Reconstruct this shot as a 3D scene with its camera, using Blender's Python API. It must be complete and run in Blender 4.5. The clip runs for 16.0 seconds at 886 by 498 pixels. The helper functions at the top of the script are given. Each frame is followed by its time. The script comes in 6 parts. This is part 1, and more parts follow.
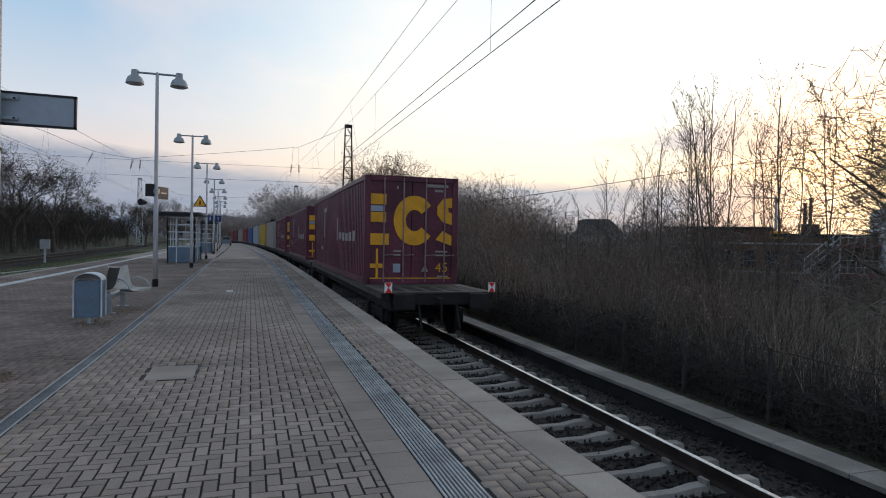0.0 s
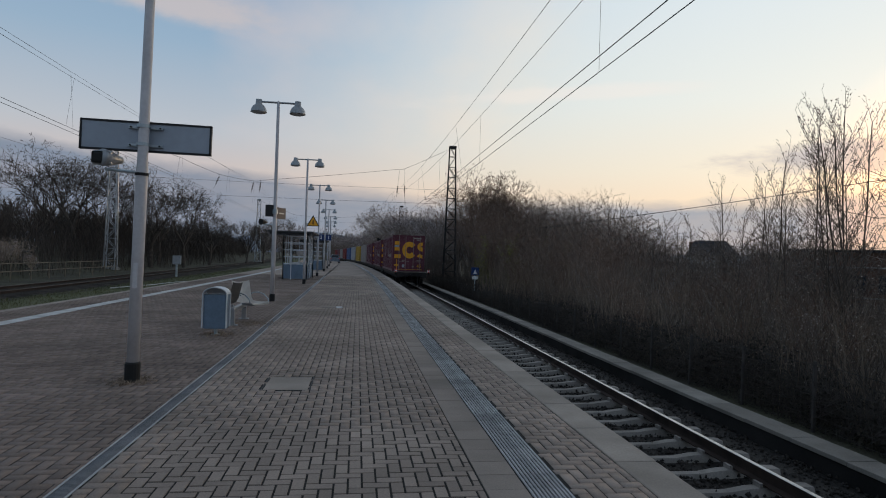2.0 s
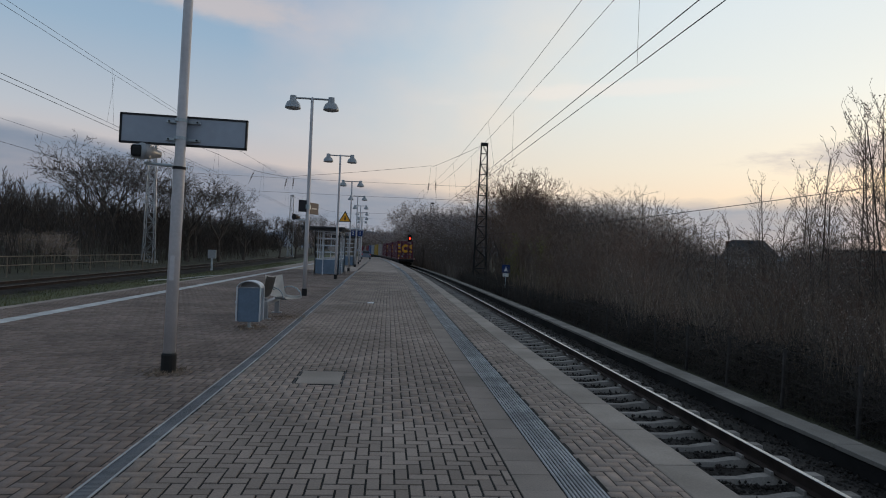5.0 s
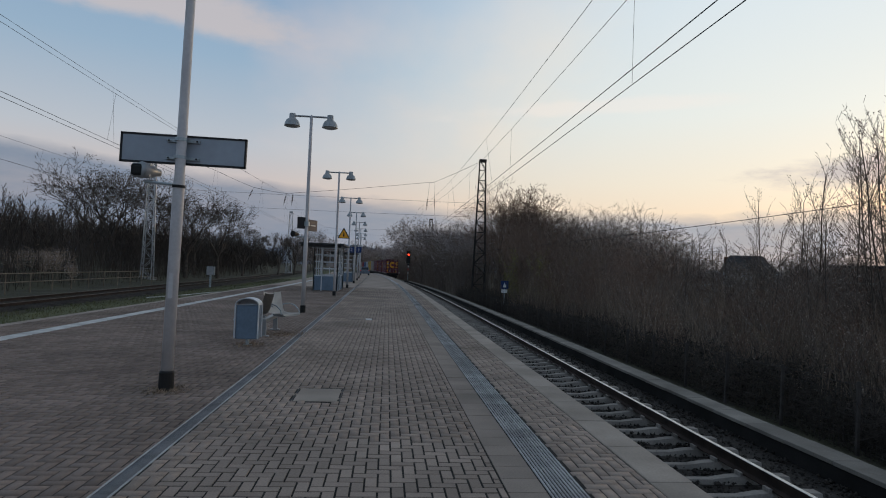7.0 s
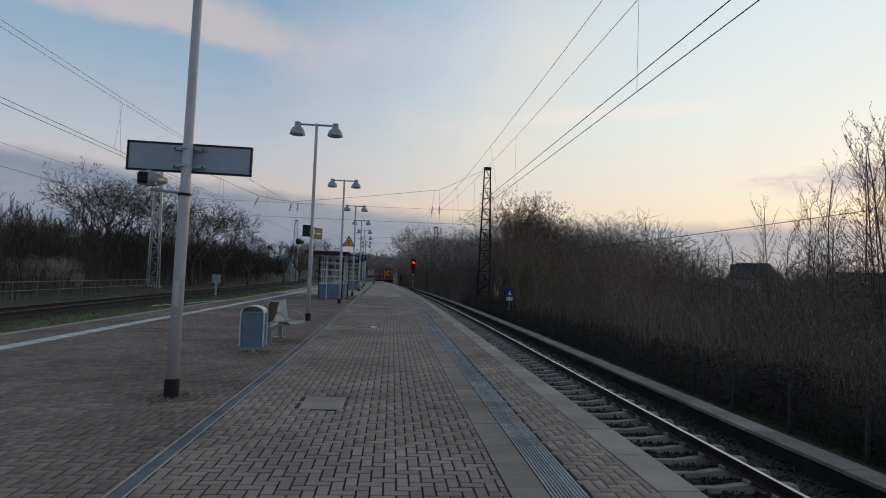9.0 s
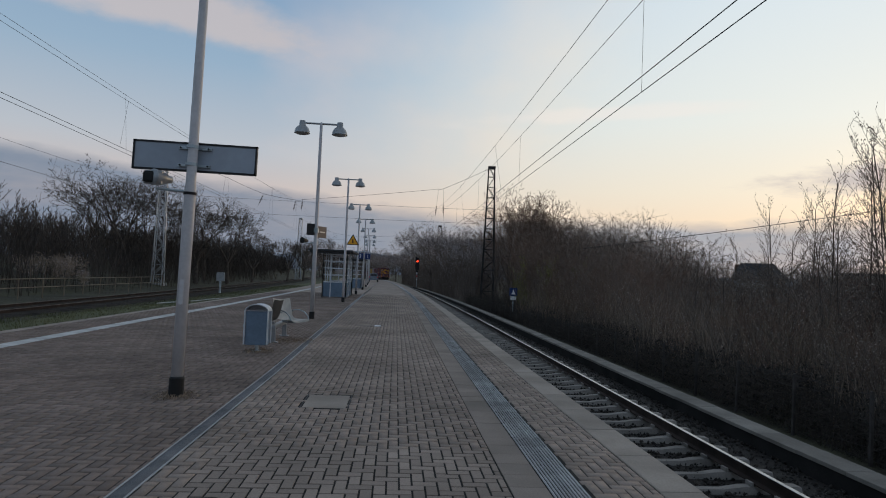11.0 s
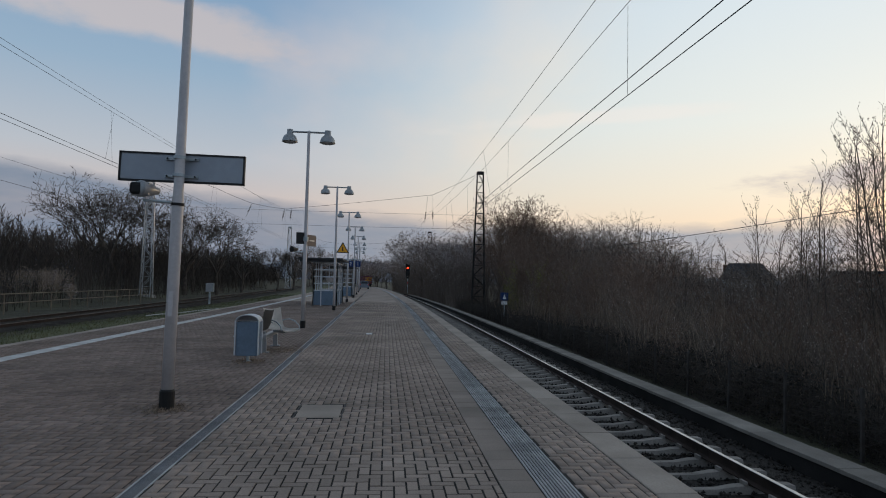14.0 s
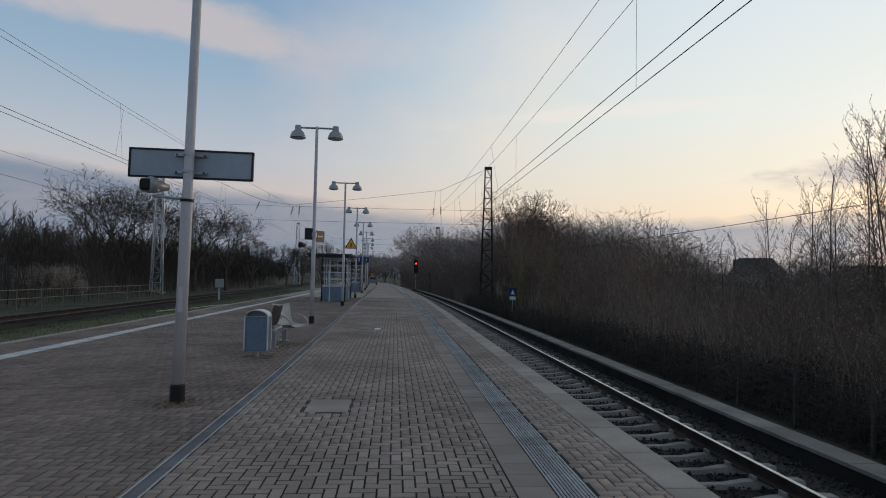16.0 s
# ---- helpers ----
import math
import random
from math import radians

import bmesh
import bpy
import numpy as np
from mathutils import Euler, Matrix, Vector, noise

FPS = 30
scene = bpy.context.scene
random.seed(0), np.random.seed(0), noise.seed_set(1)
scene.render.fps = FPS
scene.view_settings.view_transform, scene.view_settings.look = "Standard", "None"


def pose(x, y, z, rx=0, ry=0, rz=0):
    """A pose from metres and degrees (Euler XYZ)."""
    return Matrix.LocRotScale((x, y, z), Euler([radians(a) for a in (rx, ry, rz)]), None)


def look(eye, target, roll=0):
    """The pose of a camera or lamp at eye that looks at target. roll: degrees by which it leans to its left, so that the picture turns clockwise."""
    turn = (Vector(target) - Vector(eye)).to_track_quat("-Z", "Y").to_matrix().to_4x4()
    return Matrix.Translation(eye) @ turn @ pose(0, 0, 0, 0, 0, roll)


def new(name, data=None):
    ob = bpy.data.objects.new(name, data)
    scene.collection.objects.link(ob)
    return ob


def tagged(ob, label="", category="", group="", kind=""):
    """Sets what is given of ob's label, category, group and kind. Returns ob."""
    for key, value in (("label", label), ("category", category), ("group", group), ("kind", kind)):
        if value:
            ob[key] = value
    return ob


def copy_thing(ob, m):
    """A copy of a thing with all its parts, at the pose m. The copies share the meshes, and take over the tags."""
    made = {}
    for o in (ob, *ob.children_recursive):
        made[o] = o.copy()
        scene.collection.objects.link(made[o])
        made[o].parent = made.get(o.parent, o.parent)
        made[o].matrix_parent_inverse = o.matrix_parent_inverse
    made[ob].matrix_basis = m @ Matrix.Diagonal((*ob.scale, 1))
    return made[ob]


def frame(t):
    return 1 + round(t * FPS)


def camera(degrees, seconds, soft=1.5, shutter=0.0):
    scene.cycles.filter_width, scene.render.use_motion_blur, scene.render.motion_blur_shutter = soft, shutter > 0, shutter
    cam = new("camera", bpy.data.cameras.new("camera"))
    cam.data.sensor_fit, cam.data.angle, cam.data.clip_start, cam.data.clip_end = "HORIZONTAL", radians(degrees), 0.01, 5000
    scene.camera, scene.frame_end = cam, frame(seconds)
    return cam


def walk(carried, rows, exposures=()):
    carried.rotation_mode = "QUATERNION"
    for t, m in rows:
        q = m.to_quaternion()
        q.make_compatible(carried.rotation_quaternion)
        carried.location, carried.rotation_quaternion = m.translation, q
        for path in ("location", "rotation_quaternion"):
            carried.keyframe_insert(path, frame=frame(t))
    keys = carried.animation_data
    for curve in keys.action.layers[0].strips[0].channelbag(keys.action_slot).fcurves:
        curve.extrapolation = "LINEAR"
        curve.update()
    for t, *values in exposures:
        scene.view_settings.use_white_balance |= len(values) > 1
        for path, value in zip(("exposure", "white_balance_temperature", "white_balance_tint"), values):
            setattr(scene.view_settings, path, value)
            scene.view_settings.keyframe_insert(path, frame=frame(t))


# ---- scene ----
cam = camera(71.6, 16.0, soft=1.0)

PATH = [
    (0, (0.57, 0.238, 1.592), (1.167, 2.146, 1.562), 1.0),
    (0.5, (0.527, 0.229, 1.596), (1.033, 2.164, 1.591), 1.2),
    (1, (0.514, 0.228, 1.595), (0.953, 2.179, 1.613), 1.5),
    (1.5, (0.514, 0.213, 1.599), (0.869, 2.181, 1.629), 1.7),
    (2, (0.507, 0.217, 1.599), (0.781, 2.198, 1.626), 1.7),
    (2.5, (0.479, 0.253, 1.588), (0.673, 2.244, 1.609), 1.9),
    (3, (0.475, 0.259, 1.598), (0.595, 2.255, 1.625), 2.2),
    (3.5, (0.472, 0.295, 1.591), (0.589, 2.291, 1.615), 2.3),
    (4, (0.47, 0.315, 1.578), (0.645, 2.307, 1.59), 2.6),
    (6.5, (0.497, 0.247, 1.595), (0.667, 2.24, 1.64), 2.0),
    (7, (0.494, 0.243, 1.598), (0.672, 2.234, 1.664), 2.2),
    (7.5, (0.494, 0.241, 1.596), (0.689, 2.23, 1.664), 2.1),
    (8, (0.499, 0.201, 1.605), (0.685, 2.191, 1.681), 2.0),
    (8.5, (0.492, 0.245, 1.601), (0.66, 2.236, 1.684), 2.0),
    (9, (0.492, 0.253, 1.59), (0.653, 2.244, 1.681), 2.1),
    (11.5, (0.49, 0.231, 1.605), (0.638, 2.224, 1.691), 2.4),
    (12, (0.484, 0.271, 1.6), (0.649, 2.262, 1.695), 2.0),
    (12.5, (0.479, 0.264, 1.596), (0.659, 2.253, 1.7), 1.5),
    (13, (0.483, 0.261, 1.596), (0.664, 2.251, 1.69), 1.5),
    (13.5, (0.496, 0.215, 1.608), (0.663, 2.206, 1.705), 1.4),
    (14, (0.487, 0.242, 1.606), (0.667, 2.231, 1.713), 1.2),
    (14.5, (0.491, 0.231, 1.609), (0.668, 2.221, 1.713), 1.2),
    (15, (0.491, 0.217, 1.607), (0.652, 2.207, 1.713), 1.1),
    (15.5, (0.487, 0.246, 1.6), (0.658, 2.236, 1.696), 1.2),
    (16, (0.489, 0.235, 1.6), (0.643, 2.227, 1.692), 1.1),
]

# exposures: the phone camera opens wide towards the sunset and then settles
EXPO = [(0.0, 0.48), (0.5, 0.14), (1.0, 0.08), (1.5, 0.0), (3.0, 0.04), (4.0, 0.03), (16.0, 0.0)]
walk(cam, [(t, look(eye, target, roll)) for t, eye, target, roll in PATH], EXPO)

# ---- world, sun ----
SUN_AZ, SUN_EL = radians(52.0), radians(4.0)


def nt_node(nt, kind, **props):
    n = nt.nodes.new(kind)
    for k, v in props.items():
        setattr(n, k, v)
    return n


def ramp(nt, stops, fac=None, ease="LINEAR"):
    n = nt.nodes.new("ShaderNodeValToRGB")
    n.color_ramp.interpolation = ease
    e = n.color_ramp.elements
    while len(e) < len(stops):
        e.new(0.5)
    for el, (p, c) in zip(e, stops):
        el.position = p
        el.color = (*c, 1) if len(c) == 3 else c
    if fac is not None:
        nt.links.new(fac, n.inputs[0])
    return n.outputs[0]


def mathn(nt, op, a, b=None, clamp=False):
    n = nt.nodes.new("ShaderNodeMath")
    n.operation, n.use_clamp = op, clamp
    for i, v in enumerate((a, b)):
        if v is None:
            continue
        if isinstance(v, (int, float)):
            n.inputs[i].default_value = v
        else:
            nt.links.new(v, n.inputs[i])
    return n.outputs[0]


def mixc(nt, fac, a, b, blend="MIX"):
    n = nt.nodes.new("ShaderNodeMix")
    n.data_type, n.blend_type = "RGBA", blend
    for i, v in ((0, fac), (6, a), (7, b)):
        if isinstance(v, (int, float)):
            n.inputs[i].default_value = v
        elif isinstance(v, tuple):
            n.inputs[i].default_value = (*v, 1)
        else:
            nt.links.new(v, n.inputs[i])
    return n.outputs[2]


def noise_tex(nt, vec, scale, detail=4, rough=0.55, stretch=None):
    if stretch:
        m = nt.nodes.new("ShaderNodeMapping")
        m.inputs["Scale"].default_value = stretch
        nt.links.new(vec, m.inputs[0])
        vec = m.outputs[0]
    n = nt.nodes.new("ShaderNodeTexNoise")
    n.inputs["Scale"].default_value, n.inputs["Detail"].default_value, n.inputs["Roughness"].default_value = scale, detail, rough
    nt.links.new(vec, n.inputs["Vector"])
    return n.outputs[0]


def build_world():
    w = bpy.data.worlds.new("evening_sky")
    scene.world = w
    w.use_nodes = True
    nt = w.node_tree
    bg = nt.nodes["Background"]
    sky = nt_node(nt, "ShaderNodeTexSky", sky_type="NISHITA", sun_disc=False, sun_elevation=SUN_EL, sun_rotation=SUN_AZ,
                  dust_density=2.0, air_density=1.0, ozone_density=2.0)
    tc = nt.nodes.new("ShaderNodeTexCoord")
    sep = nt.nodes.new("ShaderNodeSeparateXYZ")
    nt.links.new(tc.outputs["Generated"], sep.inputs[0])
    z = sep.outputs[2]
    # closeness to the sun's bearing, 0 to 1
    dot = nt_node(nt, "ShaderNodeVectorMath", operation="DOT_PRODUCT")
    nt.links.new(tc.outputs["Generated"], dot.inputs[0])
    dot.inputs[1].default_value = (math.sin(SUN_AZ) * math.cos(SUN_EL), math.cos(SUN_AZ) * math.cos(SUN_EL), math.sin(SUN_EL))
    near = mathn(nt, "MULTIPLY_ADD", dot.outputs["Value"], 0.5, True)
    nt.nodes[-1].inputs[2].default_value = 0.5
    # thin high haze: blue away from the sun, cream towards it, peach low down
    away = ramp(nt, [(0.0, (0.42, 0.38, 0.42)), (0.10, (0.62, 0.50, 0.46)), (0.18, (0.48, 0.51, 0.56)), (0.30, (0.30, 0.42, 0.55)), (0.42, (0.22, 0.345, 0.51)), (0.65, (0.25, 0.34, 0.46)), (1.0, (0.26, 0.31, 0.37))], z)
    toward = ramp(nt, [(0.0, (0.74, 0.47, 0.31)), (0.07, (0.86, 0.66, 0.49)), (0.14, (0.83, 0.75, 0.62)), (0.24, (0.77, 0.80, 0.76)), (0.40, (0.70, 0.78, 0.82)), (0.65, (0.48, 0.58, 0.68)), (1.0, (0.27, 0.32, 0.39))], z)
    side = ramp(nt, [(0.70, (0, 0, 0)), (0.97, (1, 1, 1))], near, "EASE")
    grad = mixc(nt, side, away, toward)
    skyc = mixc(nt, 0.02, grad, sky.outputs[0])
    # soft drifting clouds, flattened towards the horizon
    dome = nt_node(nt, "ShaderNodeVectorMath", operation="DIVIDE")
    nt.links.new(tc.outputs["Generated"], dome.inputs[0])
    comb = nt.nodes.new("ShaderNodeCombineXYZ")
    zz = mathn(nt, "ADD", mathn(nt, "MAXIMUM", z, 0.0), 0.12)
    for i in range(3):
        nt.links.new(zz, comb.inputs[i])
    nt.links.new(comb.outputs[0], dome.inputs[1])
    cl = noise_tex(nt, dome.outputs[0], 0.75, 6, 0.5, (1.0, 0.55, 1.0))
    cmask = ramp(nt, [(0.56, (0, 0, 0)), (0.78, (1, 1, 1))], cl, "EASE")
    high = ramp(nt, [(0.05, (0, 0, 0)), (0.2, (1, 1, 1))], z)
    ccol = mixc(nt, side, (0.72, 0.58, 0.56), (1.0, 0.86, 0.66))
    skyc = mixc(nt, mathn(nt, "MULTIPLY", mathn(nt, "MULTIPLY", cmask, high), 0.5), skyc, ccol)
    # grey-blue bank lying along the horizon
    edge = noise_tex(nt, tc.outputs["Generated"], 5.0, 6, 0.6, (1, 1, 3.0))
    top = mathn(nt, "MULTIPLY_ADD", edge, 0.045, True)
    top.node.use_clamp = False
    top.node.inputs[2].default_value = 0.08
    lift = mathn(nt, "MULTIPLY", mathn(nt, "MAXIMUM", mathn(nt, "SUBTRACT", 0.12, sep.outputs[0]), 0.0), 0.09)
    top = mathn(nt, "ADD", top, lift)
    bank = mathn(nt, "DIVIDE", mathn(nt, "SUBTRACT", top, z), 0.022, True)
    torn = ramp(nt, [(0.30, (0.8, 0.8, 0.8)), (0.62, (1, 1, 1))], noise_tex(nt, tc.outputs["Generated"], 7.0, 5, 0.6, (1, 1, 5.0)))
    bcol = mixc(nt, side, (0.20, 0.255, 0.34), (0.36, 0.385, 0.44))
    skyc = mixc(nt, mathn(nt, "MULTIPLY", mathn(nt, "MULTIPLY", bank, torn), 0.92), skyc, bcol)
    # a long pale cloud high on the left and a grey one beside the sun, each frayed by the noise
    fray = noise_tex(nt, dome.outputs[0], 2.6, 6, 0.62)
    for (u, v), turn, size, col, amount in (((-0.66, 1.84), 33, (0.66, 0.20), (0.62, 0.54, 0.52), 0.7), ((2.45, 2.70), -42, (0.85, 0.42), (0.46, 0.42, 0.46), 0.7), ((0.85, 2.4), -24, (0.7, 0.12), (0.97, 0.84, 0.76), 0.3)):
        mp = nt_node(nt, "ShaderNodeMapping", vector_type="TEXTURE")
        mp.inputs["Location"].default_value = (u, v, 0)
        mp.inputs["Rotation"].default_value = (0, 0, radians(turn))
        mp.inputs["Scale"].default_value = (*size, 1000)
        nt.links.new(dome.outputs[0], mp.inputs[0])
        ln = nt_node(nt, "ShaderNodeVectorMath", operation="LENGTH")
        nt.links.new(mp.outputs[0], ln.inputs[0])
        d = mathn(nt, "ADD", ln.outputs["Value"], mathn(nt, "MULTIPLY", mathn(nt, "SUBTRACT", fray, 0.5), 1.5))
        mk = ramp(nt, [(0.35, (1, 1, 1)), (1.0, (0, 0, 0))], d, "EASE")
        skyc = mixc(nt, mathn(nt, "MULTIPLY", mk, amount), skyc, col)
    # glow of the low sun through the haze
    glow = ramp(nt, [(0.985, (0, 0, 0)), (0.9965, (0.5, 0.22, 0.03)), (1.0, (1.8, 1.1, 0.4))], near, "EASE")
    skyc = mixc(nt, 1.0, skyc, glow, "ADD")
    nt.links.new(skyc, bg.inputs[0])
    bg.inputs[1].default_value = 1.0
    lamp = bpy.data.lights.new("sun", "SUN")
    lamp.energy, lamp.angle, lamp.color = 0.5, radians(10), (1.0, 0.72, 0.45)
    sun = new("sun", lamp)
    d = Vector((math.sin(SUN_AZ) * math.cos(SUN_EL), math.cos(SUN_AZ) * math.cos(SUN_EL), math.sin(SUN_EL)))
    sun.matrix_world = look(d * 200, (0, 0, 0))


build_world()

# ---- materials ----


def mat(name, col, rough=0.7, metal=0.0, var=0.25, scale=3.0, fine=40.0, bump=0.2, tint=None, spec=0.3, rnd=0.0, island=0.0, emit=0.0, bump_d=0.01):
    """A surface with two scales of tone, relief and, where asked, a tone of its own for each piece."""
    m = bpy.data.materials.new(name)
    m.use_nodes = True
    nt = m.node_tree
    b = nt.nodes["Principled BSDF"]
    tc = nt.nodes.new("ShaderNodeTexCoord")
    geo = nt.nodes.new("ShaderNodeNewGeometry")
    vec = geo.outputs["Position"] if rnd >= 0 else tc.outputs["Object"]
    big, small = noise_tex(nt, vec, scale, 5), noise_tex(nt, vec, fine, 3)
    dark = tuple(c * (1 - var) for c in col)
    lite = tint or tuple(min(1, c * (1 + var)) for c in col)
    c = ramp(nt, [(0.3, dark), (0.7, lite)], big)
    s = ramp(nt, [(0.25, (1 - var * 0.7,) * 3), (0.75, (1 + var * 0.5,) * 3)], small)
    c = mixc(nt, 1.0, c, s, "MULTIPLY")
    if rnd > 0:
        info = nt.nodes.new("ShaderNodeObjectInfo")
        r = ramp(nt, [(0, (1 - rnd,) * 3), (1, (1 + rnd,) * 3)], info.outputs["Random"])
        c = mixc(nt, 1.0, c, r, "MULTIPLY")
    if island > 0:
        r = ramp(nt, [(0, (1 - island,) * 3), (1, (1 + island,) * 3)], geo.outputs["Random Per Island"])
        c = mixc(nt, 1.0, c, r, "MULTIPLY")
    nt.links.new(c, b.inputs["Base Color"])
    rr = ramp(nt, [(0.3, (max(0.03, rough - 0.1),) * 3), (0.7, (min(1, rough + 0.1),) * 3)], small)
    nt.links.new(rr, b.inputs["Roughness"])
    b.inputs["Metallic"].default_value = metal
    b.inputs["Specular IOR Level"].default_value = spec
    if emit:
        b.inputs["Emission Color"].default_value = (*col, 1)
        b.inputs["Emission Strength"].default_value = emit
    if bump:
        bp = nt.nodes.new("ShaderNodeBump")
        bp.inputs["Strength"].default_value, bp.inputs["Distance"].default_value = bump, bump_d
        nt.links.new(small, bp.inputs["Height"])
        nt.links.new(bp.outputs[0], b.inputs["Normal"])
    return m


M = {}
M["paver"] = mat("concrete_paver", (0.285, 0.225, 0.188), 0.8, var=0.3, scale=0.5, fine=60, bump=0.3, island=0.16, bump_d=0.003, spec=0.15)
M["paver_one"] = mat("concrete_paver_single", (0.285, 0.225, 0.188), 0.8, var=0.3, scale=0.5, fine=60, bump=0.3, rnd=0.16, bump_d=0.003, spec=0.15)
# paving left of the drain is given a darker tone
M["paver_left"] = mat("darker_left_paver", (0.21, 0.162, 0.138), 0.85, var=0.3, scale=0.5, fine=60, bump=0.3, island=0.18, bump_d=0.003, spec=0.12)
M["joint"] = mat("joint_sand", (0.02, 0.018, 0.016), 0.95, var=0.4, scale=2, fine=80)
M["slab"] = mat("platform_slab", (0.25, 0.205, 0.175), 0.85, spec=0.15, var=0.25, scale=0.8, fine=70, rnd=0.08, bump_d=0.003)
M["edge"] = mat("platform_edge_concrete", (0.31, 0.26, 0.22), 0.85, spec=0.15, var=0.22, scale=1.2, fine=60, rnd=0.08, bump_d=0.004)
M["tactile"] = mat("pale_tactile_concrete", (0.34, 0.335, 0.335), 0.9, spec=0.05, var=0.35, scale=0.6, fine=50, island=0.12, rnd=0.12, bump_d=0.003)
M["paint"] = mat("worn_white_paint", (0.48, 0.47, 0.455), 0.7, var=0.3, scale=2, fine=30)
M["zinc"] = mat("galvanised_steel", (0.40, 0.45, 0.48), 0.5, 0.6, var=0.25, scale=3, fine=60, bump=0.1)
M["drain"] = mat("drain_grating_steel", (0.15, 0.15, 0.155), 0.6, 0.1, var=0.3, scale=2, fine=40, bump=0.1)
M["channel"] = mat("drain_channel_frame", (0.36, 0.35, 0.345), 0.6, 0.1, var=0.25, scale=2, fine=40, bump=0.05)
M["lid"] = mat("dirty_trough_lid", (0.21, 0.188, 0.165), 0.9, var=0.3, scale=1.2, fine=40, rnd=0.12, bump_d=0.006, spec=0.1)
M["dark"] = mat("blackened_steel", (0.02, 0.02, 0.021), 0.6, 0.2, var=0.4)
M["concrete"] = mat("pale_concrete", (0.32, 0.31, 0.29), 0.85, var=0.3, scale=1.5, fine=40, rnd=0.1, bump_d=0.008)
M["old_concrete"] = mat("sooty_concrete", (0.10, 0.095, 0.09), 0.9, var=0.4, scale=1.0, fine=30, bump_d=0.01)
# the trough wall under the lids is coloured near black
M["trough_black"] = mat("near_black_concrete", (0.022, 0.02, 0.019), 0.9, var=0.4, scale=1.0, fine=30, spec=0.1)
M["sleeper"] = mat("sleeper_concrete", (0.25, 0.22, 0.195), 0.85, var=0.3, scale=2, fine=40, rnd=0.12, bump_d=0.006)
M["ballast"] = mat("ballast_stone", (0.033, 0.027, 0.023), 0.9, var=0.5, scale=4, fine=30, island=0.45, bump=0.6, bump_d=0.03)
M["old_ballast"] = mat("oily_old_ballast", (0.032, 0.026, 0.021), 0.95, var=0.6, scale=1.5, fine=9, bump=1.0, bump_d=0.08, spec=0.1)
M["rail_side"] = mat("rusty_rail_steel", (0.045, 0.03, 0.024), 0.8, 0.3, var=0.4)
M["rail_dull"] = mat("dull_rusted_rail_head", (0.14, 0.105, 0.085), 0.6, 0.4, var=0.3, bump=0.05)
M["rail_top"] = mat("polished_rail_head", (0.55, 0.54, 0.52), 0.35, 0.9, var=0.15, bump=0.05)
M["soil"] = mat("leaf_litter_soil", (0.06, 0.048, 0.035), 0.95, var=0.5, scale=0.4, fine=12, bump=0.8, tint=(0.075, 0.072, 0.04), bump_d=0.06)
M["grass"] = mat("short_spring_grass", (0.075, 0.095, 0.03), 0.9, var=0.4, scale=0.5, fine=25, tint=(0.12, 0.115, 0.05), island=0.3)
M["bark"] = mat("grey_brown_bark", (0.10, 0.08, 0.065), 0.9, var=0.35, scale=3, fine=30, bump=0.6)
M["twig"] = mat("bare_brown_twigs", (0.165, 0.13, 0.108), 0.85, var=0.35, scale=0.15, fine=3, bump=0, island=0.3)
M["twig_tan"] = mat("dry_tan_stems", (0.28, 0.21, 0.155), 0.85, var=0.4, scale=0.12, fine=2, bump=0, island=0.4)
M["twig_red"] = mat("reddish_brown_twigs", (0.175, 0.115, 0.085), 0.85, var=0.35, scale=0.15, fine=3, bump=0, island=0.3)
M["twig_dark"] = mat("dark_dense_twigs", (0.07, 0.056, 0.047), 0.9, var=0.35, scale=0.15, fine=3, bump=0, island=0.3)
M["bloom"] = mat("pale_blossom", (0.50, 0.43, 0.42), 0.8, var=0.2, scale=0.3, fine=4, bump=0, island=0.25)
M["catkin"] = mat("pale_catkins", (0.34, 0.28, 0.24), 0.85, var=0.35, scale=0.3, fine=4, bump=0, island=0.4)
M["bud"] = mat("opening_green_buds", (0.16, 0.145, 0.04), 0.8, var=0.3, scale=0.3, fine=4, bump=0, island=0.3)
M["ivy"] = mat("dark_ivy_leaves", (0.03, 0.045, 0.018), 0.7, var=0.4, scale=0.3, fine=4, bump=0, island=0.35)
M["post"] = mat("pale_grey_painted_post", (0.52, 0.50, 0.51), 0.4, 0.0, var=0.12, scale=1.5, fine=25, bump=0.08)
M["lampgrey"] = mat("grey_lamp_enamel", (0.30, 0.31, 0.32), 0.4, 0.3, var=0.15, bump=0.05)
M["glass_shade"] = mat("milky_lamp_glass", (0.5, 0.5, 0.5), 0.25, var=0.1, bump=0)
M["signback"] = mat("grey_sign_sheet", (0.30, 0.335, 0.385), 0.45, 0.3, var=0.1, scale=1, fine=8, bump=0.03)
M["frame_dark"] = mat("dark_sign_frame", (0.018, 0.018, 0.02), 0.5, var=0.2)
M["bluegrey"] = mat("blue_grey_enamel", (0.125, 0.175, 0.235), 0.5, var=0.18, scale=2, fine=30, bump=0.06)
M["sign_face"] = mat("dull_violet_grey_sign", (0.05, 0.047, 0.06), 0.5, var=0.12, bump=0)
M["white_metal"] = mat("white_coated_steel", (0.55, 0.57, 0.6), 0.45, 0.1, var=0.15, bump=0.04)
M["seat"] = mat("pale_wire_mesh_seat", (0.66, 0.63, 0.59), 0.6, 0.0, var=0.2, scale=4, fine=120, bump=0.5)
M["dark_seat"] = mat("dark_wire_mesh_seat", (0.12, 0.115, 0.11), 0.6, 0.0, var=0.2, scale=4, fine=120, bump=0.5)
M["roof_dark"] = mat("dark_roof_sheet", (0.05, 0.052, 0.056), 0.6, 0.2, var=0.3)
